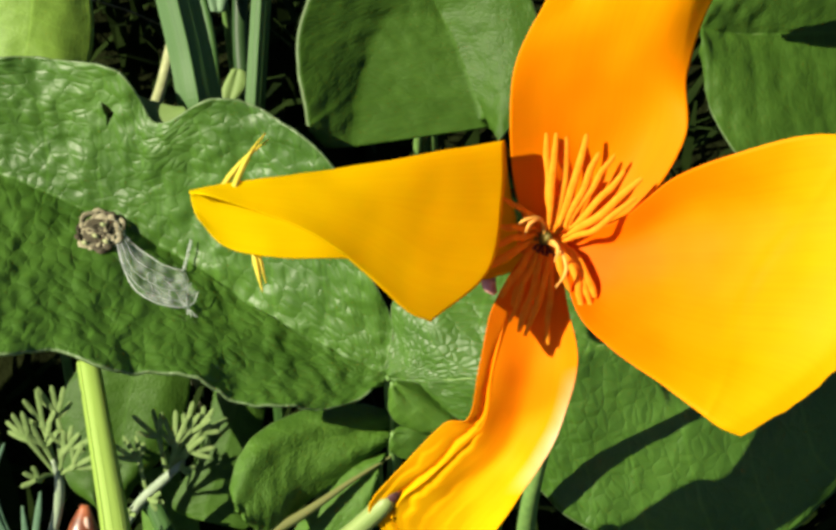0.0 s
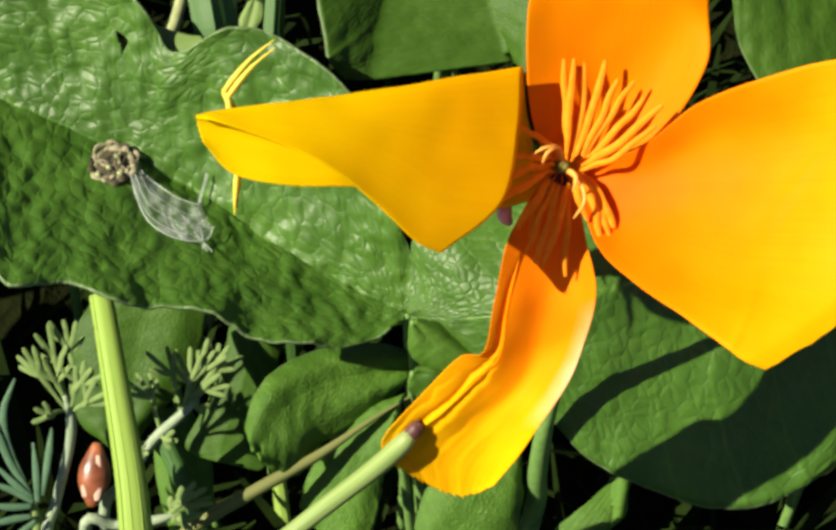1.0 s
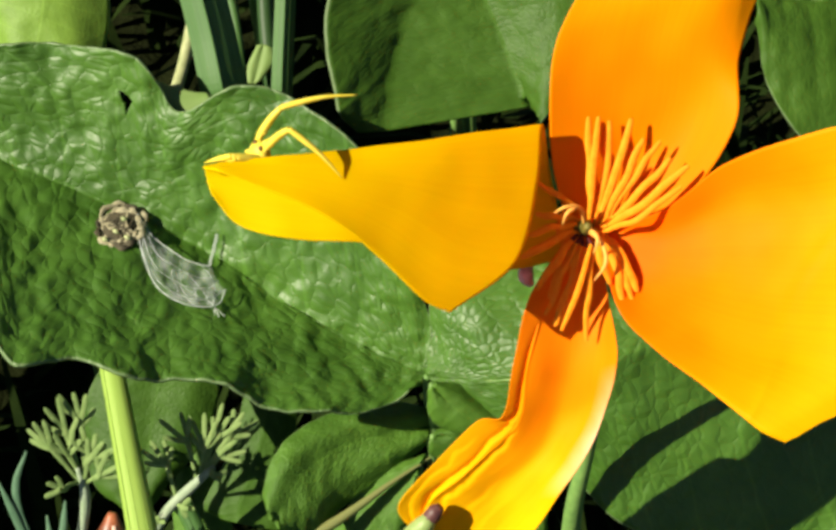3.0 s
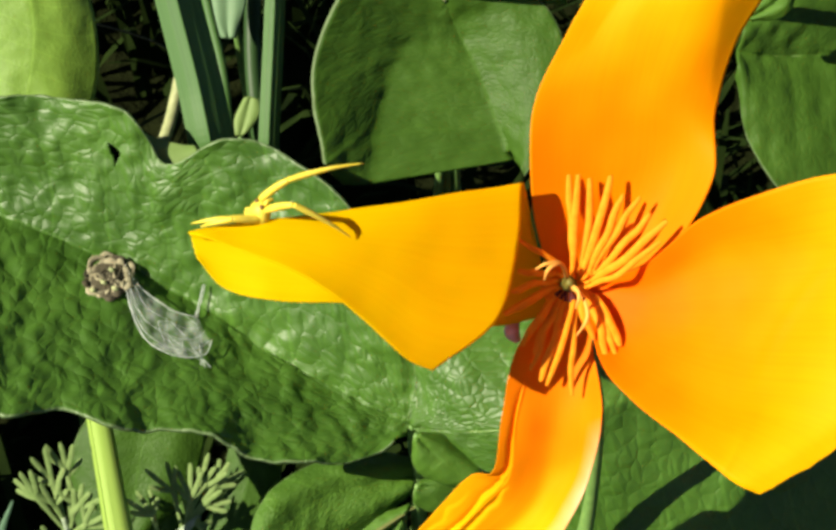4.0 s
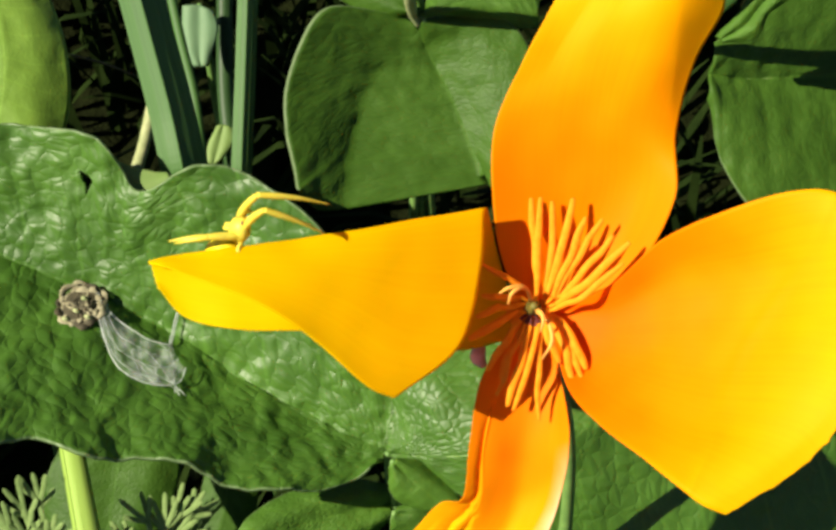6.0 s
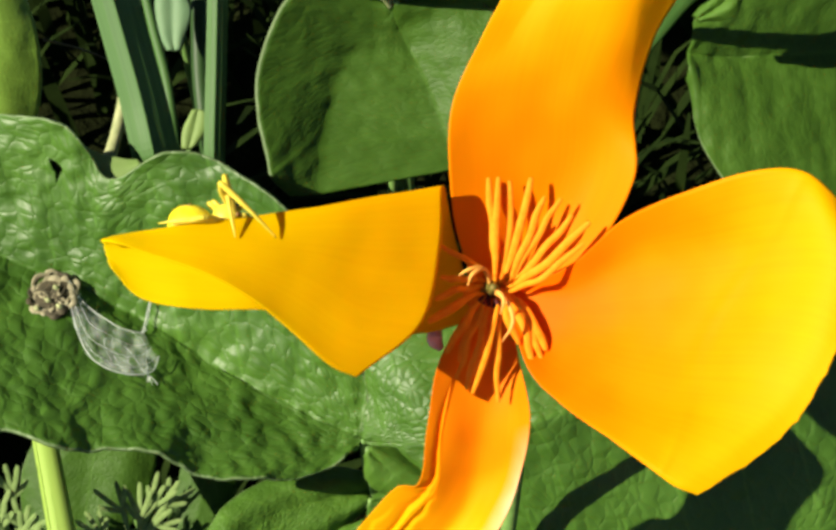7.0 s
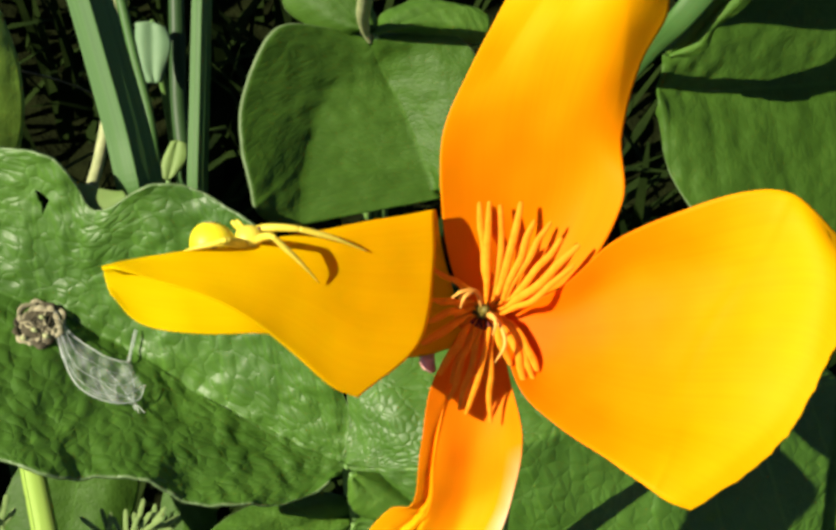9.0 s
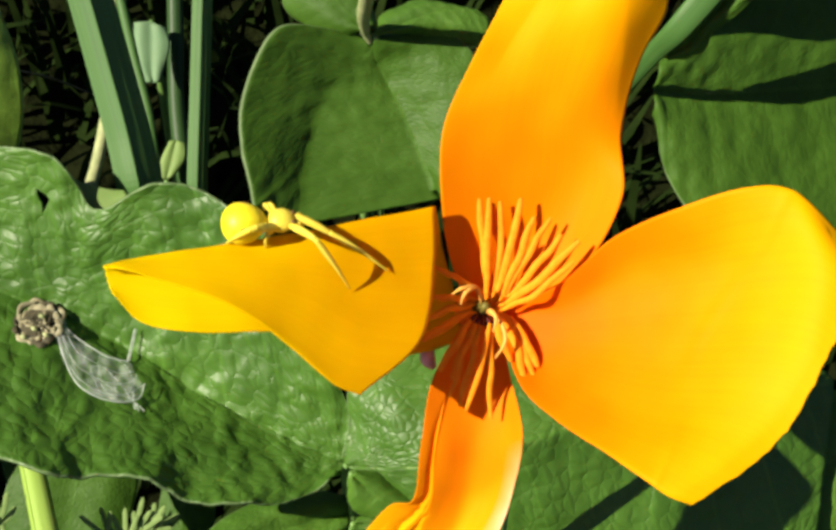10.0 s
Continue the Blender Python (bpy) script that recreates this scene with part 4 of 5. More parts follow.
def pod():
    ob = thing("seed_pod", tube_mesh("seed_pod", POD_LINE[:-1] + [tuple(np.array(POD_LINE[-2]) * 0.5 + np.array(POD_LINE[-1]) * 0.5)], [0.95, 1.0, 1.05, 1.05, 0.75], 12), POD_SKIN, "ribbed pale green pod with a dark dried tip", "seed pod")
    a, b = np.array(POD_LINE[-2]), np.array(POD_LINE[-1])
    part("pod_tip", tube_mesh("pod_tip", [a * 0.58 + b * 0.42, a * 0.25 + b * 0.75, b], [0.8, 0.82, 0.45], 10), TIP, ob, "dark maroon dried tip")
    foot = to_ground(POD_LINE[0])
    part("pod_stalk", tube_mesh("pod_stalk", [POD_LINE[0], np.array(POD_LINE[0]) * 0.6 + foot * 0.4 - [4, 0, 0], foot], [0.9, 0.8, 0.9], 8), STEM, ob)


pod()


# ---- finely cut leaves ----
FERN_BLUE = plain_material("fern_blue_green", (0.06, 0.13, 0.07), (0.1, 0.19, 0.11), 0.6, 900.0, 0.3, 0.1)
FERN_STEM = plain_material("fern_stem_grey", (0.2, 0.27, 0.16), (0.32, 0.38, 0.27), 0.6, 900.0)


def fern(stem, tips, label, thick=0.42, lobed=True, seed=1):
    rng = random.Random(seed)
    foot = tuple(to_ground(stem[0]))
    ob = thing("cut_leaf", tube_mesh("cut_leaf", [foot] + stem, [0.7] * 2 + [0.6] * (len(stem) - 2) + [0.3], 8), FERN_STEM if lobed else FERN, label, "leaf", "finely cut leaves")
    line = catmull(stem, 40)
    for tip in tips:
        if not lobed:
            part("leaflet", tube_mesh("leaflet", tip, [thick * 0.7] + [thick] * (len(tip) - 2) + [thick * 0.3], 8, 0.35), FERN_BLUE, ob)
            continue
        tip = np.array(tip)
        d = np.linalg.norm(line - tip, axis=1)
        near = int(np.argmin(d))
        base = line[max(0, near - int(4 + 0.6 * d[near]))]
        mid = base * 0.45 + tip * 0.55 + np.array([rng.uniform(-0.6, 0.6), rng.uniform(-0.6, 0.6), rng.uniform(0, 0.8)])
        axis = tip - mid
        reach = np.linalg.norm(tip - base)
        axis /= np.linalg.norm(axis)
        neck = tip - axis * min(0.55 * reach, 3.4)
        lf = part("leaflet", tube_mesh("leaflet", [base, base * 0.5 + mid * 0.5, neck, neck + axis * 0.8], [thick * 0.6, thick * 0.8, thick * 1.2, thick * 0.9], 10, 0.3), FERN, ob)
        side = np.cross([0.0, 0.0, 1.0], axis)
        side /= np.linalg.norm(side)
        count = 3 if reach < 5 else rng.choice((4, 5))
        for k in range(count):
            turn = (k / (count - 1) - 0.5) * rng.uniform(1.3, 1.7)
            root = neck + axis * rng.uniform(-0.5, 0.5) * (1 if k not in (0, count - 1) else -1.2)
            way = axis * math.cos(turn) + side * math.sin(turn) + np.array([0, 0, rng.uniform(-0.35, 0.35)])
            size = np.linalg.norm(tip - neck) * rng.uniform(0.95, 1.25) * (1.0 if abs(turn) < 0.5 else 0.72)
            end = root + way * size
            bend = side * math.sin(turn) * 0.2
            part("lobe", tube_mesh("lobe", [root, root * 0.6 + end * 0.4 + bend, root * 0.15 + end * 0.85 + bend * 0.5, end], [thick * 0.8, thick * 1.0, thick * 0.95, thick * 0.35], 10, 0.22), FERN, lf)
    return ob


FERNA = [(-57.3, -46.5, -36), (-56.1, -39.8, -34.5), (-54.5, -33.8, -33), (-53.9, -29.9, -31.5), (-54.4, -26.9, -30)]
FERNA_TIPS = [(-58.4, -21.7, -27.5), (-56.3, -19.7, -27.5), (-54, -18.3, -27.5), (-55.3, -22.5, -27.5), (-52.4, -22.2, -27.5), (-50.8, -23.7, -27.5), (-57.4, -28.4, -27.5), (-49.7, -25.6, -27.5)]
FERNB = [(-51.1, -42.5, -38), (-47.8, -37.1, -36.5), (-45.2, -32.7, -35.5), (-42.2, -29.8, -34.8), (-39.6, -27.4, -34)]
FERNB_TIPS = [(-44.3, -21.8, -33.5), (-46.7, -24.6, -33.5), (-40.6, -22, -33.5), (-37.4, -21.2, -33.5), (-35.3, -21.7, -33.5), (-36, -24.7, -33.5), (-38.6, -28.1, -33.5), (-41.5, -32.4, -33.5), (-45.6, -32.9, -33.5)]
FERNC = [(-52.5, -43.3, -33.8), (-48.5, -42.1, -32.7), (-44, -41.3, -31.6), (-41.6, -40.6, -31.6)
]
FERNC_TIPS = [(-40.7, -38.4, -31.6), (-38.5, -37.7, -31.6), (-37.9, -39.3, -31.6), (-38.8, -40.5, -31.6), (-40.9, -41.8, -31.6)
]
FERND = [(-58.4, -47.1, -36), (-58.1, -42.9, -34), (-58.3, -39.2, -32.5)]
FERND_TIPS = [
    [(-58.6, -38.7, -32), (-61.1, -33.1, -31.4), (-61.6, -29, -30.8), (-60.2, -25.1, -30.2)],
    [(-58.4, -38.8, -32), (-60.7, -35.2, -31.4), (-62.1, -31.8, -30.8), (-63.4, -28.6, -30.2)],
    [(-57.7, -39.6, -32), (-57.8, -36.1, -31.4), (-58.1, -32.5, -30.8)],
    [(-58.1, -39.6, -32), (-60.4, -38.2, -31.4), (-63.6, -37, -30.8)],
    [(-58.3, -40, -32), (-60.8, -40.1, -31.4), (-63.7, -39.7, -30.8)],
    [(-58.3, -41.2, -32), (-60.8, -41.6, -31.4), (-63.8, -42.5, -30.8)],
    [(-57.2, -38.7, -32), (-56.4, -33.9, -31.4), (-56, -30.8, -30.8)],
    [(-58.2, -39.1, -32), (-60.1, -37.5, -31.4), (-62.7, -34.9, -30.8)],
    [(-57.8, -41.7, -32), (-59.5, -43.2, -31.4), (-61.8, -45.6, -30.8)],
]
fern(FERNA, FERNA_TIPS, "grey-green finely lobed poppy leaf tuft", 0.31, True, 1)
fern(FERNB, FERNB_TIPS, "spreading finely lobed grey-green leaf", 0.3, True, 2)
fern(FERNC, FERNC_TIPS, "small lobed grey-green leaf near the soil", 0.34, True, 3)
fern(FERND, FERND_TIPS, "thin needle-like blue-green leaf tuft in half shade", 0.45, False, 4)

# ---- husk, crumb and silk ----
SEED = [(-51.3, -32.7, -33.8), (-51.8, -40.2, -33.8)
]
def husk():
    a, b = np.array(SEED[0]), np.array(SEED[1])
    c = a * 0.5 + b * 0.5
    ob = thing("seed_husk", tube_mesh("seed_husk", [a, a * 0.7 + b * 0.3, c, a * 0.3 + b * 0.7, b], [0.5, 1.6, 1.9, 1.7, 0.5], 16, 0.7), HUSK, "shiny brown seed husk with pale patches", "husk")
    for k, (u, s) in enumerate(((0.18, 0.45), (0.5, -0.75), (0.55, 0.7))):
        p = a * (1 - u) + b * u + np.array([s, 0, 0.95 - 0.3 * abs(s)])
        q = p + (b - a) * 0.34
        part("pale_patch", tube_mesh("pale_patch", [p, (p + q) / 2 + [0, 0, 0.15], q], [0.2, 0.5, 0.3], 10, 0.3), HUSK_PALE, ob, "pale dry patch")


husk()

PELLET = [(-50.2, -0.1, -34.3)]
WEB_OUT = [(-48.7, 1.6, -36), (-47.3, -3.2, -32.1), (-44.9, -7.1, -30.3), (-42.1, -8.4, -30.3), (-39.3, -9, -31.2), (-38.2, -7.3, -33.1)]
WEB_IN = [(-48.5, 1.9, -35.9), (-45.9, -1.5, -34.3), (-42.8, -3.6, -34), (-40.1, -4.4, -34.6)]
WEB_SPUR = [(-40.2, -4.3, -35), (-39.9, -2.8, -35.6), (-39.4, -0.8, -35.4)]
def crumb():
    rng = random.Random(11)
    ob = thing("dry_crumb", None, None, "dry tan crumb of shrivelled flower parts on the leaf", "debris")
    c = np.array(PELLET[0])
    part("core", tube_mesh("core", [c + np.array(d) for d in ((0, -2.3, 1.7), (0.1, -1.5, 1.2), (0, 0, 0.1), (-0.1, 1.5, -1.1), (0, 2.3, -1.7))], [0.4, 1.6, 2.0, 1.7, 0.5], 14, 0.25), CRUMB_DARK, ob, "dark matted middle")

    def flake(points, radii, flat, mat, name="shred"):
        part(name, tube_mesh(name, [c + np.array((x, y, h - 0.75 * y)) for x, y, h in points], radii, 8, flat, samples=14), mat, ob)

    def rim(a, r, h):
        return (math.cos(a) * 2.55 * r, 0.35 + math.sin(a) * 2.25 * r, h)

    # curled flakes that lie along the rim, in two uneven courses
    for k in range(26):
        a, turn = k * 0.483 + rng.uniform(-0.15, 0.15), rng.uniform(0.6, 1.2)
        r, h = (1.0 if k % 2 else 0.78) * rng.uniform(0.92, 1.08), rng.uniform(0.0, 0.5)
        wide = rng.uniform(0.25, 0.45)
        flake([rim(a - turn / 2, r, h - 0.2), rim(a, r * 1.08, h + rng.uniform(0, 0.4)), rim(a + turn / 2, r * rng.uniform(0.85, 1.1), h - 0.1)], [0.1, wide, 0.12], 0.32, CRUMB_DARK if k % 4 == 3 else CRUMB)
    # shrivelled threads across the hollow
    for k in range(22):
        a, b = rng.uniform(0, 6.28), rng.uniform(1.2, 2.8)
        m = rng.uniform(-0.5, 0.5)
        flake([rim(a, 0.85, 0.3), (m + rng.uniform(-0.9, 0.9), -m + rng.uniform(-0.9, 0.9), rng.uniform(0.5, 1.0)), rim(a + b, 0.8, 0.3)], [0.12, rng.uniform(0.14, 0.26), 0.1], 0.7, CRUMB if k % 2 else CRUMB_DARK)
    for x, y in ((-0.3, -0.3), (1.1, -1.0), (-1.4, -1.2), (0.4, 1.1)):
        flake([(x - 0.4, y + 0.15, 0.9), (x, y, 1.15), (x + 0.4, y - 0.2, 0.9)], [0.12, 0.28, 0.12], 0.6, CREAM, "pale_bit")


def web():
    rng = random.Random(3)
    ob = thing("spider_silk", None, None, "torn grey-white silk film on the leaf", "web")
    outer, inner = catmull(WEB_OUT, 30), catmull(WEB_IN, 30)
    rows = np.array([inner * (1 - s) + outer * s + np.array([0, 0, 0.5 * math.sin(3.1 * s)]) for s in (0, 0.3, 0.6, 0.85, 1.0)])
    film = bumps(catmull(rows, 24), 0.5, 1.2, 4)
    part("film", sheet_mesh("film", film, 0.02), FILM, ob, "thin torn silk film")
    strands = [(r + np.array([[0.55 * noise.noise(Vector((i * 0.5, k * 3.0, 1))), 0.55 * noise.noise(Vector((i * 0.5, k * 3.0, 5))), 0.15] for i in range(30)]), (0.07, 0.025, 0.03, 0.03, 0.07)[k]) for k, r in enumerate(rows)]
    for k in range(12):
        i, j = rng.randrange(0, 29), 0
        i2 = min(29, max(0, i + rng.randrange(-7, 8)))
        a, b = rows[rng.randrange(0, 3), i], rows[rng.randrange(2, 5), i2]
        strands.append((np.array([a, (a + b) / 2 + [rng.uniform(-0.8, 0.8), rng.uniform(-0.8, 0.8), 0.1], b]), rng.uniform(0.012, 0.035)))
    spur = np.array(WEB_SPUR)
    strands += [(spur, 0.08), (spur + [0.2, -0.1, 0], 0.05), (np.array([spur[0], spur[0] + [0.2, -1.4, -0.2], outer[24]]), 0.06)]
    for k in range(5):
        e = outer[24] + np.array([rng.uniform(-0.9, 1.4), rng.uniform(-1.2, 1.2), 0.2])
        strands.append((np.array([outer[24], (outer[24] + e) / 2, e]), 0.06))
    for pts, r in strands:
        part("strand", tube_mesh("strand", list(pts[:: max(1, len(pts) // 6)]) + [pts[-1]], [r] * (len(pts[:: max(1, len(pts) // 6)]) + 1), 5), SILK, ob)


crumb()
web()


# ---- undergrowth ----
def undergrowth():
    """Low leaves and blades, coloured dark for shade, that fill the floor between the plants and go on around them."""
    rng = random.Random(8)
    verts, faces = [], []
    for k in range(5200):
        x, y = rng.uniform(-0.28, 0.22), rng.uniform(-0.16, 0.34)
        high = rng.uniform(0.01, 0.035)
        a, tilt = rng.uniform(0, 6.28), rng.uniform(0.2, 1.1)
        d, s = Vector((math.cos(a), math.sin(a), 0)), Vector((-math.sin(a), math.cos(a), 0))
        w, l = rng.uniform(0.0008, 0.002), rng.uniform(0.015, 0.04)
        p = Vector((x, y, -0.004))
        for j in range(4):
            f = j / 3
            c = p + Vector((0, 0, high * math.sin(f * 1.6))) + d * l * f * tilt
            ww = w * (1 - f * 0.85)
            verts += [tuple(c - s * ww), tuple(c + s * ww)]
        n = len(verts) - 8
        faces += [(n + 2 * j, n + 2 * j + 1, n + 2 * j + 3, n + 2 * j + 2) for j in range(3)]
    me = bpy.data.meshes.new("undergrowth")
    me.from_pydata(verts, [], faces)
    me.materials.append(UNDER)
    tagged(new("undergrowth", me), "tangle of low grass between the plants, coloured dark for shade", "undergrowth", kind="stuff")


def cover():
    """Broad leaves of the same kind around the patch, unseen and added to keep the sun off the soil."""
    rng = random.Random(21)
    verts, faces = [], []
    for k in range(420):
        x, y = rng.uniform(-200, 170), rng.uniform(-180, 240)
        if -84 < x < 84 and -76 < y < 95:
            continue
        h = rng.uniform(-46, -30)
        if x < -60:
            h = rng.uniform(-40, -27)
        a = rng.uniform(0, 6.28)
        l, w = rng.uniform(14, 26), rng.uniform(8, 13)
        tilt = np.array([rng.uniform(-0.35, 0.35), rng.uniform(-0.35, 0.35)])
        n = len(verts)
        cols = 7
        for j in range(9):
            f = j / 8
            ww = w * math.sin(math.pi * min(0.98, f * 0.9 + 0.06)) ** 0.7
            for i in range(cols):
                u = 2 * i / (cols - 1) - 1
                lx, ly = l * (f - 0.5), ww * u
                px, py = lx * math.cos(a) - ly * math.sin(a), lx * math.sin(a) + ly * math.cos(a)
                q = PATCH @ mm(x + px, y + py, h + px * tilt[0] + py * tilt[1] - 1.5 * abs(u) + 0.6 * math.sin(7 * f + k))
                if q.z < 0.004:
                    q.z = 0.004
                verts.append(tuple(q))
        faces += [(n + j * cols + i, n + j * cols + i + 1, n + (j + 1) * cols + i + 1, n + (j + 1) * cols + i) for j in range(8) for i in range(cols - 1)]
    me = bpy.data.meshes.new("shading_leaf_cover")
    me.from_pydata(verts, [], faces)
    me.polygons.foreach_set("use_smooth", [True] * len(me.polygons))
    me.uv_layers.new(name="uv")
    me.materials.append(LEAF_DEEP)
    tagged(new("shading_leaf_cover", me), "unseen green leaf cover added around the flower for shade", "foliage", kind="stuff")


undergrowth()
cover()


# ---- spider ----
def ball(name, centre, size, seg=20):
    bm = bmesh.new()
    bmesh.ops.create_uvsphere(bm, u_segments=seg, v_segments=seg // 2 + 2, radius=0.001)
    for v in bm.verts:
        v.co = Vector((v.co.x * size[0] + centre[0] * 0.001, v.co.y * size[1] + centre[1] * 0.001, v.co.z * size[2] + centre[2] * 0.001))
    me = bpy.data.meshes.new(name)
    bm.to_mesh(me)
    me.polygons.foreach_set("use_smooth", [True] * len(me.polygons))
    return me


def abdomen_mesh():
    me = ball("abdomen", (0, 0, 0), (2.0, 1.9, 1.75), 32)
    for v in me.vertices:
        f = v.co.x / 0.0020
        v.co.y *= 1.0 - 0.16 * f
        v.co.z *= 1.0 - 0.1 * f
        v.co += Vector((-0.0032, 0, 0.0004))
    return me


HIPS = {"fore_a": (0.5, 0.75, 0.1), "fore_b": (0.7, -0.6, 0.1), "hind_a": (-0.1, -0.8, 0.0), "hind_b": (-0.4, -0.6, 0.0)}
LONG = {"fore_a": (4.2, 6.6), "fore_b": (3.8, 6.1), "hind_a": (3.3, 3.4), "hind_b": (3.0, 3.2)}


def crab_spider():
    ob = new("crab_spider")
    tagged(ob, "bright yellow crab spider climbing on the rolled petal", "spider")
    part("abdomen", abdomen_mesh(), SPIDER_SKIN, ob, "round plump yellow abdomen")
    head = part("cephalothorax", ball("cephalothorax", (0, 0, 0.1), (1.3, 1.15, 0.9)), SPIDER_LEG, ob)
    for s in (-1, 1):
        part("eye_patch", ball("eye_patch", (1.1, 0.45 * s, 0.42), (0.22, 0.25, 0.2), 10), SPIDER_DARK, head)
        part("palp", tube_mesh("palp", [(1.0, 0.3 * s, -0.1), (1.6, 0.45 * s, 0.0), (1.8, 0.4 * s, -0.6)], [0.2, 0.22, 0.12], 7), SPIDER_LEG, ob)
        part("side_mark", tube_mesh("side_mark", [(-2.5, 1.2 * s, 1.55), (-3.4, 1.4 * s, 1.6)], [0.1, 0.06], 6), SPIDER_DARK, ob, "short brown side streak")
    for s, x in ((1, -0.6), (-1, -0.7), (1, -0.2)):
        part("short_leg", tube_mesh("short_leg", [(x, 0.7 * s, -0.1), (x - 0.6, 1.6 * s, 0.4), (x - 0.9, 1.9 * s, -1.0)], [0.24, 0.22, 0.09], 8), SPIDER_LEG, ob)
    legs = {}
    for name, (thigh, shin) in LONG.items():
        upper = [(0, 0, 0), (thigh * 0.3, 0, thigh * 0.05), (thigh * 0.7, 0, thigh * 0.05), (thigh, 0, 0)]
        leg = part("leg", tube_mesh("leg", upper, [0.24, 0.36, 0.34, 0.26], 10, samples=18), SPIDER_LEG, ob)
        lower = [(-0.05, 0, 0), (shin * 0.25, 0, shin * 0.035), (shin * 0.6, 0, shin * 0.05), (shin, 0, 0)]
        shank = part("lower_leg", tube_mesh("lower_leg", lower, [0.26, 0.28, 0.18, 0.06], 10, samples=20), SPIDER_LEG, leg)
        legs[name] = (leg, shank)
    return ob, legs


spider, spider_legs = crab_spider()

SPIDER = [
    (0, -26.80, -0.40, 12.50, -0.04, 0.07, 4.50),
    (0.5, -26.20, 0.10, 13.30, -0.10, -0.14, 4.50),
    (1, -29.50, -0.20, 11.20, -0.05, -0.07, 4.50),
    (1.5, -31.50, 0.40, 10.50, -0.52, 1.42, 4.50),
    (1.65, -31.40, 1.10, 9.90, -0.60, 1.86, 3.55),
    (1.8, -31.30, 1.60, 9.20, -0.68, 2.29, 2.60),
    (2, -32.00, 3.10, 8.80, -0.81, 2.41, 2.60),
    (2.2, -30.90, 3.60, 10.10, -0.45, 2.51, 2.60),
    (2.7, -29.90, 5.50, 9.40, 0.19, 2.71, 2.51),
    (3.3, -28.20, 7.00, 8.50, 0.95, 2.95, 2.40),
    (3.5, -28.20, 6.40, 8.70, 1.01, 2.98, 2.40),
    (4, -27.90, 6.30, 8.60, 1.02, 3.00, 2.40),
    (4.5, -28.00, 6.40, 8.50, 1.02, 3.01, 2.40),
    (5, -27.90, 6.30, 8.00, 1.03, 3.01, 2.40),
    (5.5, -28.50, 7.00, 7.00, 0.99, 3.03, 2.40),
    (5.7, -27.40, 6.00, 7.60, 0.99, 2.98, 2.40),
    (6.1, -27.20, 6.90, 8.00, 1.65, 2.35, 1.75),
    (6.55, -26.10, 6.95, 7.70, 2.39, 1.63, 1.01),
    (7, -25.00, 7.10, 7.30, 3.12, 0.92, 0.28),
    (7.5, -25.00, 7.30, 7.90, 2.95, 0.92, 0.34),
    (8, -23.90, 7.50, 9.00, 3.10, 0.83, 0.11),
    (8.5, -24.00, 7.10, 7.90, 2.95, 0.63, 0.22),
    (9, -23.00, 8.10, 10.00, 3.23, 0.55, 0.49),
    (9.5, -21.00, 8.55, 11.60, 3.27, 0.35, -0.05),
    (10, -20.80, 9.30, 11.20, 3.45, 0.34, 0.19),
]
FORE_TIPS = [
    (0, -25.90, 7.00, 13.00, -25.60, 6.40, 13.00),
    (0.5, -25.50, 7.50, 13.00, -25.20, 7.00, 13.00),
    (1, -27.20, 8.10, 13.00, -27.10, 7.40, 13.00),
    (1.5, -27.40, 8.00, 13.00, -26.70, 6.30, 13.00),
    (1.65, -26.50, 8.20, 11.50, -27.50, 4.50, 11.50),
    (1.8, -25.50, 7.90, 11.50, -28.10, 2.40, 11.10),
    (2, -25.40, 9.00, 14.20, -28.10, 3.60, 10.70),
    (2.2, -23.80, 9.00, 15.70, -25.90, 3.10, 12.30),
    (2.7, -21.70, 10.40, 11.20, -23.30, 4.00, 12.40),
    (3.3, -19.20, 11.40, 10.00, -20.40, 5.10, 9.60),
    (3.5, -19.00, 11.00, 10.30, -20.20, 4.10, 9.60),
    (4, -18.80, 10.60, 10.20, -20.00, 4.20, 9.20),
    (4.5, -18.80, 10.40, 10.10, -20.00, 4.30, 9.20),
    (5, -19.20, 10.60, 9.60, -19.80, 5.50, 8.30),
    (5.5, -20.10, 11.40, 8.50, -20.70, 7.10, 6.90),
    (5.7, -19.20, 9.70, 9.00, -18.90, 6.40, 9.80),
    (6.1, -19.60, 8.40, 8.20, -20.60, 6.20, 7.80),
    (6.55, -20.30, 6.80, 7.80, -22.30, 5.70, 8.40),
    (7, -20.50, 5.10, 9.60, -23.90, 5.20, 10.50),
    (7.5, -17.90, 6.00, 9.00, -22.10, 5.80, 10.40),
    (8, -15.20, 7.10, 8.50, -18.20, 5.10, 10.40),
    (8.5, -15.30, 6.10, 8.20, -17.50, 4.50, 9.50),
    (9, -12.60, 6.70, 8.60, -16.90, 4.00, 11.50),
    (9.5, -11.80, 5.50, 9.20, -15.80, 2.90, 12.00),
    (10, -11.20, 4.60, 9.10, -14.90, 3.20, 11.10),
]
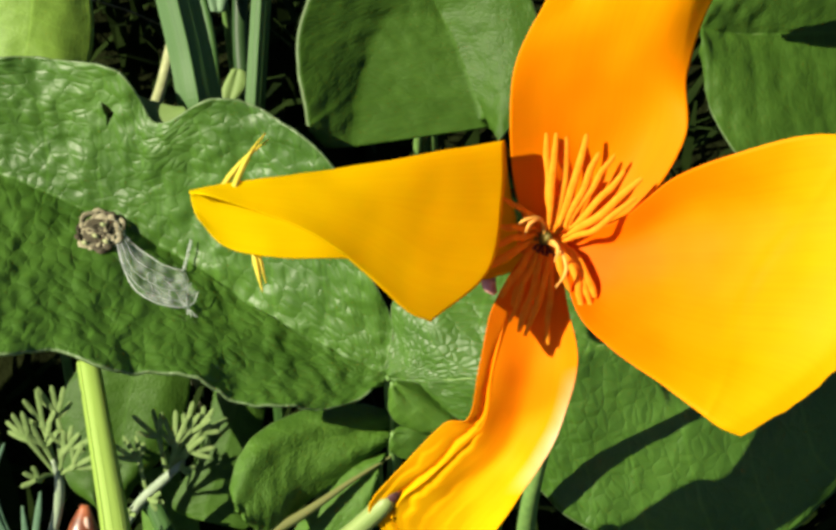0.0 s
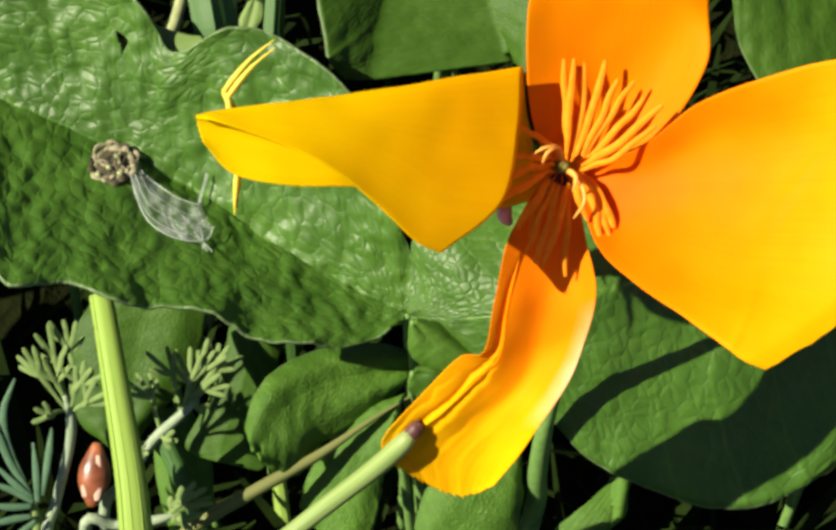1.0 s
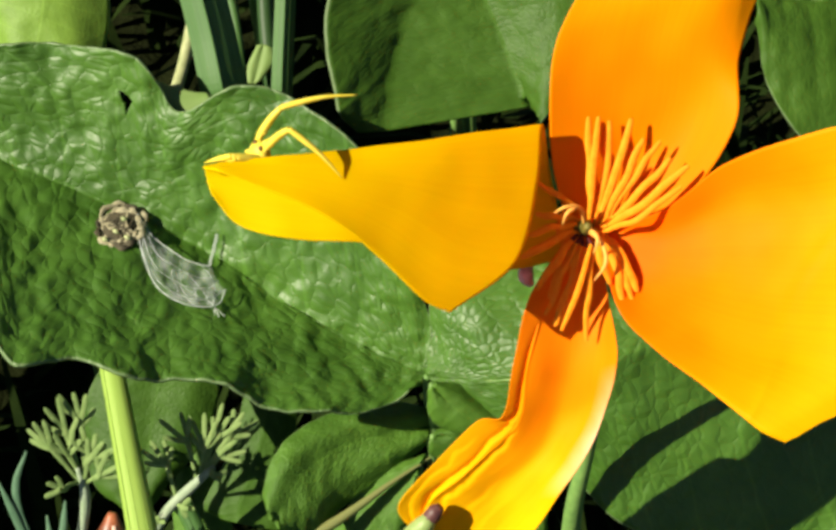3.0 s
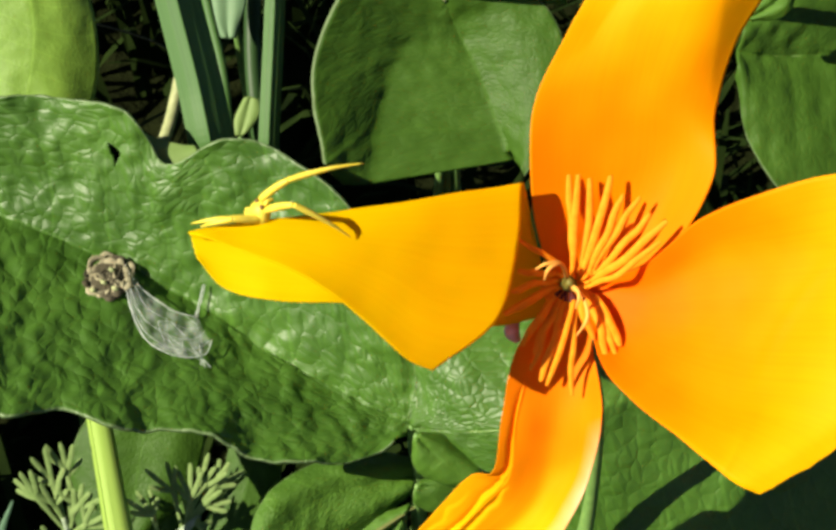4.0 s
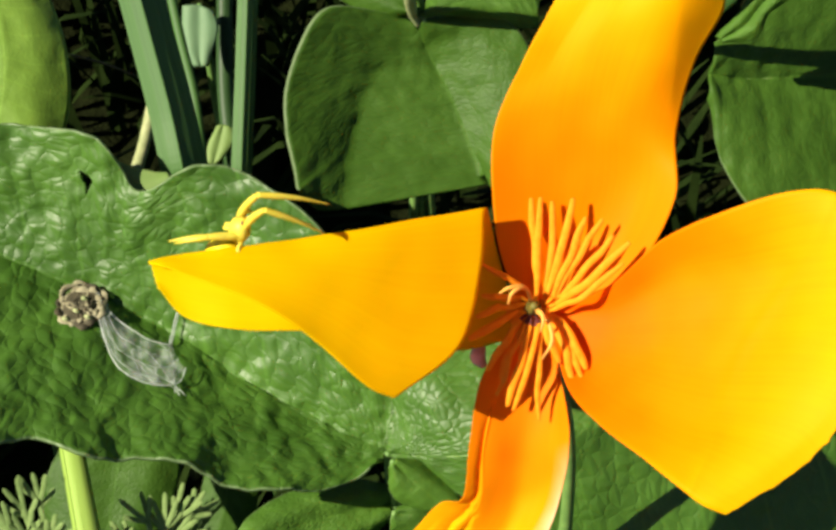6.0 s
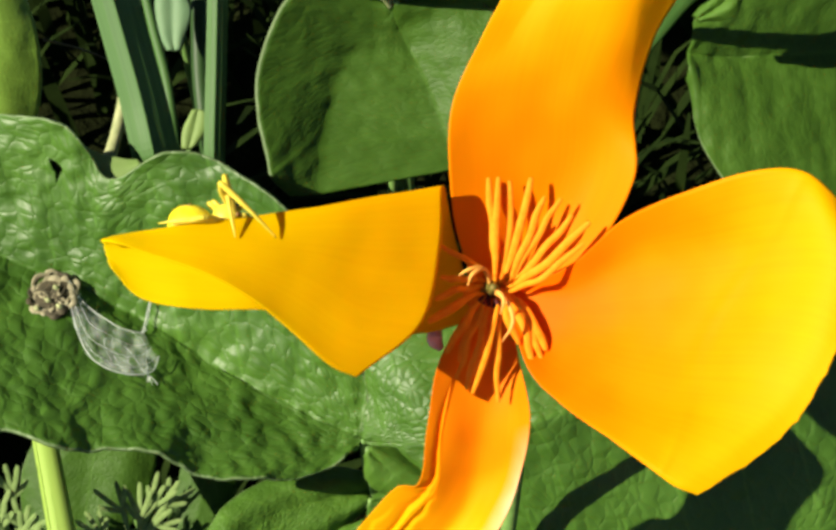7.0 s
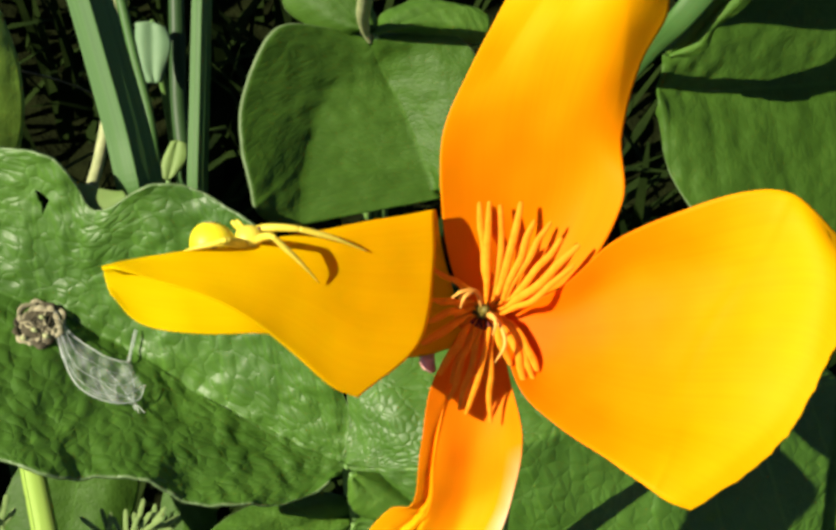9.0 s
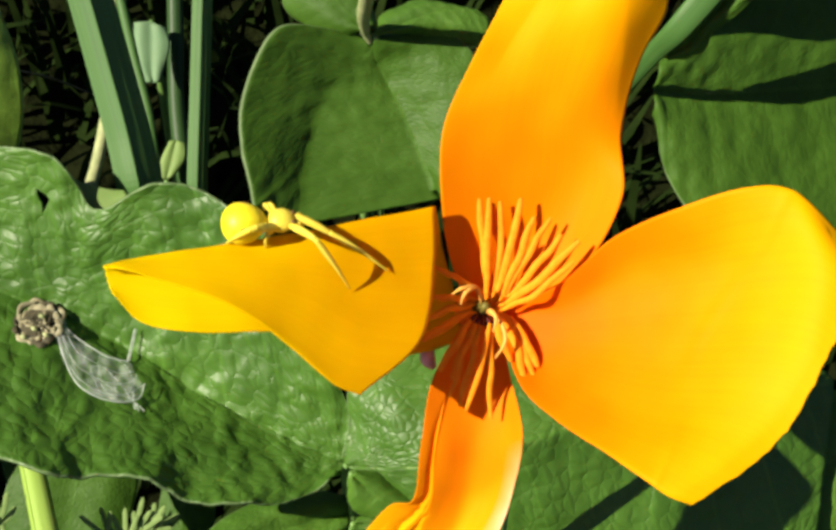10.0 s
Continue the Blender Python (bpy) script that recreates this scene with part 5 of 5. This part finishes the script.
HIND_TIPS = [
    (0, -25.80, -8.30, 12.70, -25.20, -8.50, 12.80),
    (0.5, -25.10, -8.10, 13.50, -25.50, -7.70, 13.40),
    (1, -30.70, -8.80, 11.00, -30.50, -7.60, 11.10),
    (1.5, -37.30, -5.40, 9.70, -36.40, -4.90, 9.70),
    (1.65, -36.90, -4.40, 9.10, -36.20, -3.90, 9.10),
    (1.8, -36.40, -3.50, 8.40, -35.80, -3.20, 8.40),
    (2, -38.80, -0.80, 8.10, -37.80, -0.80, 8.10),
    (2.2, -37.40, 1.00, 9.20, -37.10, 0.70, 9.20),
    (2.7, -35.30, 3.80, 9.00, -34.80, 3.50, 9.00),
    (3.3, -32.70, 6.90, 9.10, -31.90, 6.60, 9.00),
    (3.5, -33.50, 5.90, 9.40, -33.10, 5.60, 9.30),
    (4, -33.90, 5.40, 9.20, -33.10, 5.10, 9.30),
    (4.5, -34.10, 5.20, 9.40, -33.30, 5.10, 9.20),
    (5, -34.00, 5.70, 8.50, -33.30, 5.50, 8.60),
    (5.5, -35.40, 6.80, 7.20, -34.60, 6.40, 7.30),
    (5.7, -35.20, 5.50, 8.00, -34.30, 5.30, 8.00),
    (6.1, -33.70, 5.90, 8.50, -32.80, 5.60, 8.50),
    (6.55, -32.20, 6.20, 9.20, -31.30, 5.90, 9.10),
    (7, -30.50, 6.50, 9.80, -29.60, 6.30, 9.70),
    (7.5, -30.20, 6.60, 10.20, -29.40, 6.40, 10.20),
    (8, -29.40, 6.50, 11.70, -28.50, 6.50, 11.60),
    (8.5, -29.30, 6.20, 10.40, -28.40, 6.20, 10.20),
    (9, -28.50, 7.00, 12.00, -27.60, 7.00, 11.80),
    (9.5, -26.10, 7.10, 13.10, -25.20, 7.20, 12.90),
    (10, -25.60, 7.40, 11.60, -24.70, 7.40, 11.40),
]


def frame_along(origin, ahead, up):
    x = ahead.normalized()
    y = up.cross(x).normalized()
    z = x.cross(y)
    m = Matrix((x, y, z)).transposed().to_4x4()
    m.translation = origin
    return m


def spider_place(row):
    t, x, y, h, dx, dy, dh = row
    return frame_along(mm(x, y, h), Vector((dx, dy, dh)), Vector((-0.5, 0.5, 1.0)))


def leg_place(body, name, tip, t):
    """Poses of a leg on the body and of its lower half on the leg, so that the foot meets the tip."""
    thigh, shin = (v * 0.001 for v in LONG[name])
    hip = body @ mm(*HIPS[name])
    way = mm(*tip) - hip
    far = min(way.length, (thigh + shin) * 0.985)
    way.normalize()
    bend = Vector((-0.1, 0.45, 0.85)) if name[0] == "f" and t > 3 else Vector((0.0, 0.9, 0.1)) if name[0] == "f" else Vector((-0.1, 0.2, 0.95))
    bend = (bend - way * bend.dot(way)).normalized()
    along = (far**2 + thigh**2 - shin**2) / (2 * far)
    rise = math.sqrt(max(1e-9, thigh**2 - along**2))
    knee = hip + way * along + bend * rise
    upper = frame_along(hip, knee - hip, bend)
    lower = frame_along(knee, hip + way * far - knee, bend)
    return body.inverted() @ upper, upper.inverted() @ lower


def motions():
    walk(flower, [(row[0], patch_pose(*row[1:])) for row in FLOWER])
    walk(rolled_petal, [(row[0], pose(0, 0, 0, *row[1:])) for row in ROLLED])
    for plant in (swaying_blade, swaying_leaf):
        walk(plant, [(t, PATCH @ pose(0, y * 0.001, 0)) for t, y in SWAY])
    bodies = [(row[0], spider_place(row)) for row in SPIDER]
    walk(spider, [(t, PATCH @ m) for t, m in bodies])
    for name, table, k in (("fore_a", FORE_TIPS, 1), ("fore_b", FORE_TIPS, 4), ("hind_a", HIND_TIPS, 1), ("hind_b", HIND_TIPS, 4)):
        rows = [(t, leg_place(body, name, tips[k : k + 3], t)) for (t, body), tips in zip(bodies, table)]
        walk(spider_legs[name][0], [(t, m) for t, (m, _) in rows])
        walk(spider_legs[name][1], [(t, m) for t, (_, m) in rows])


SWAY = [(0, 7.0), (2.2, 6.5), (3.3, 5.0), (4.5, 4.0), (5.5, 3.0), (7, 2.0), (8, 1.5), (10, 0.0)]
FLOWER = [
    (0, 0.54, -1.91, 2.62, 3.87, 5.54, 0.75),
    (0.5, 0.97, -1.40, 2.38, 4.34, 5.79, 0.36),
    (1, -0.64, -1.91, 1.91, 5.19, 5.81, 1.73),
    (1.5, -1.54, -2.54, 1.67, 2.53, 6.10, 1.75),
    (2, -1.86, -1.78, 0.99, 1.53, 6.83, 1.96),
    (2.2, -1.28, -1.75, 1.97, 0.38, 5.91, 0.29),
    (3.3, 0.06, 0.31, -0.67, 0.64, 1.08, -0.83),
    (3.5, 0.07, -0.05, 0.27, -0.09, -0.73, -0.50),
    (4, 0.05, -0.16, -0.14, -0.08, -0.08, -0.28),
    (4.5, 0.00, 0.00, -0.00, 0.00, -0.00, 0.00),
    (5, -0.25, -0.06, -0.30, -0.14, -0.51, -0.15),
    (5.5, -1.32, 0.30, 0.36, -0.66, -1.13, -0.10),
    (5.7, -0.75, -0.68, -0.11, -0.12, -1.71, 0.10),
    (7, -1.65, 0.12, -0.33, 0.23, 4.64, 0.38),
    (7.5, -1.76, 0.40, -0.03, -0.38, 4.70, 0.28),
    (8, -1.70, 0.57, 0.68, -0.16, 4.97, 0.45),
    (8.5, -1.60, 0.45, -0.01, -0.01, 4.31, 0.65),
    (9, -1.80, 0.91, 1.88, -0.52, 3.48, 0.59),
    (9.5, -1.44, 1.12, 2.50, -0.85, 2.74, 0.88),
    (10, -2.26, 1.15, 2.31, -0.26, 2.91, 0.90),
]
ROLLED = [
    (0, -2.51, 2.67, 1.76),
    (0.5, -2.81, 4.15, 2.39),
    (1, -1.14, 0.98, 0.62),
    (1.5, 1.69, -2.47, -0.60),
    (2, 3.58, -5.00, -1.90),
    (2.2, 2.46, -3.27, -0.50),
    (3.3, -0.65, 0.00, 0.54),
    (3.5, 0.35, 0.42, 0.38),
    (4, -0.06, 0.48, 0.73),
    (4.5, 0.00, -0.00, 0.00),
    (5, 0.52, 0.13, 0.03),
    (5.5, 1.47, -2.09, -0.86),
    (5.7, 2.72, -0.01, -0.05),
    (7, -2.30, -0.45, 0.10),
    (7.5, -2.40, -0.56, -0.04),
    (8, -2.80, 0.20, 0.30),
    (8.5, -2.82, 0.17, 0.45),
    (9, -3.98, 1.12, 0.88),
    (9.5, -5.38, 3.96, 2.14),
    (10, -3.69, 1.43, 1.12),
]
motions()
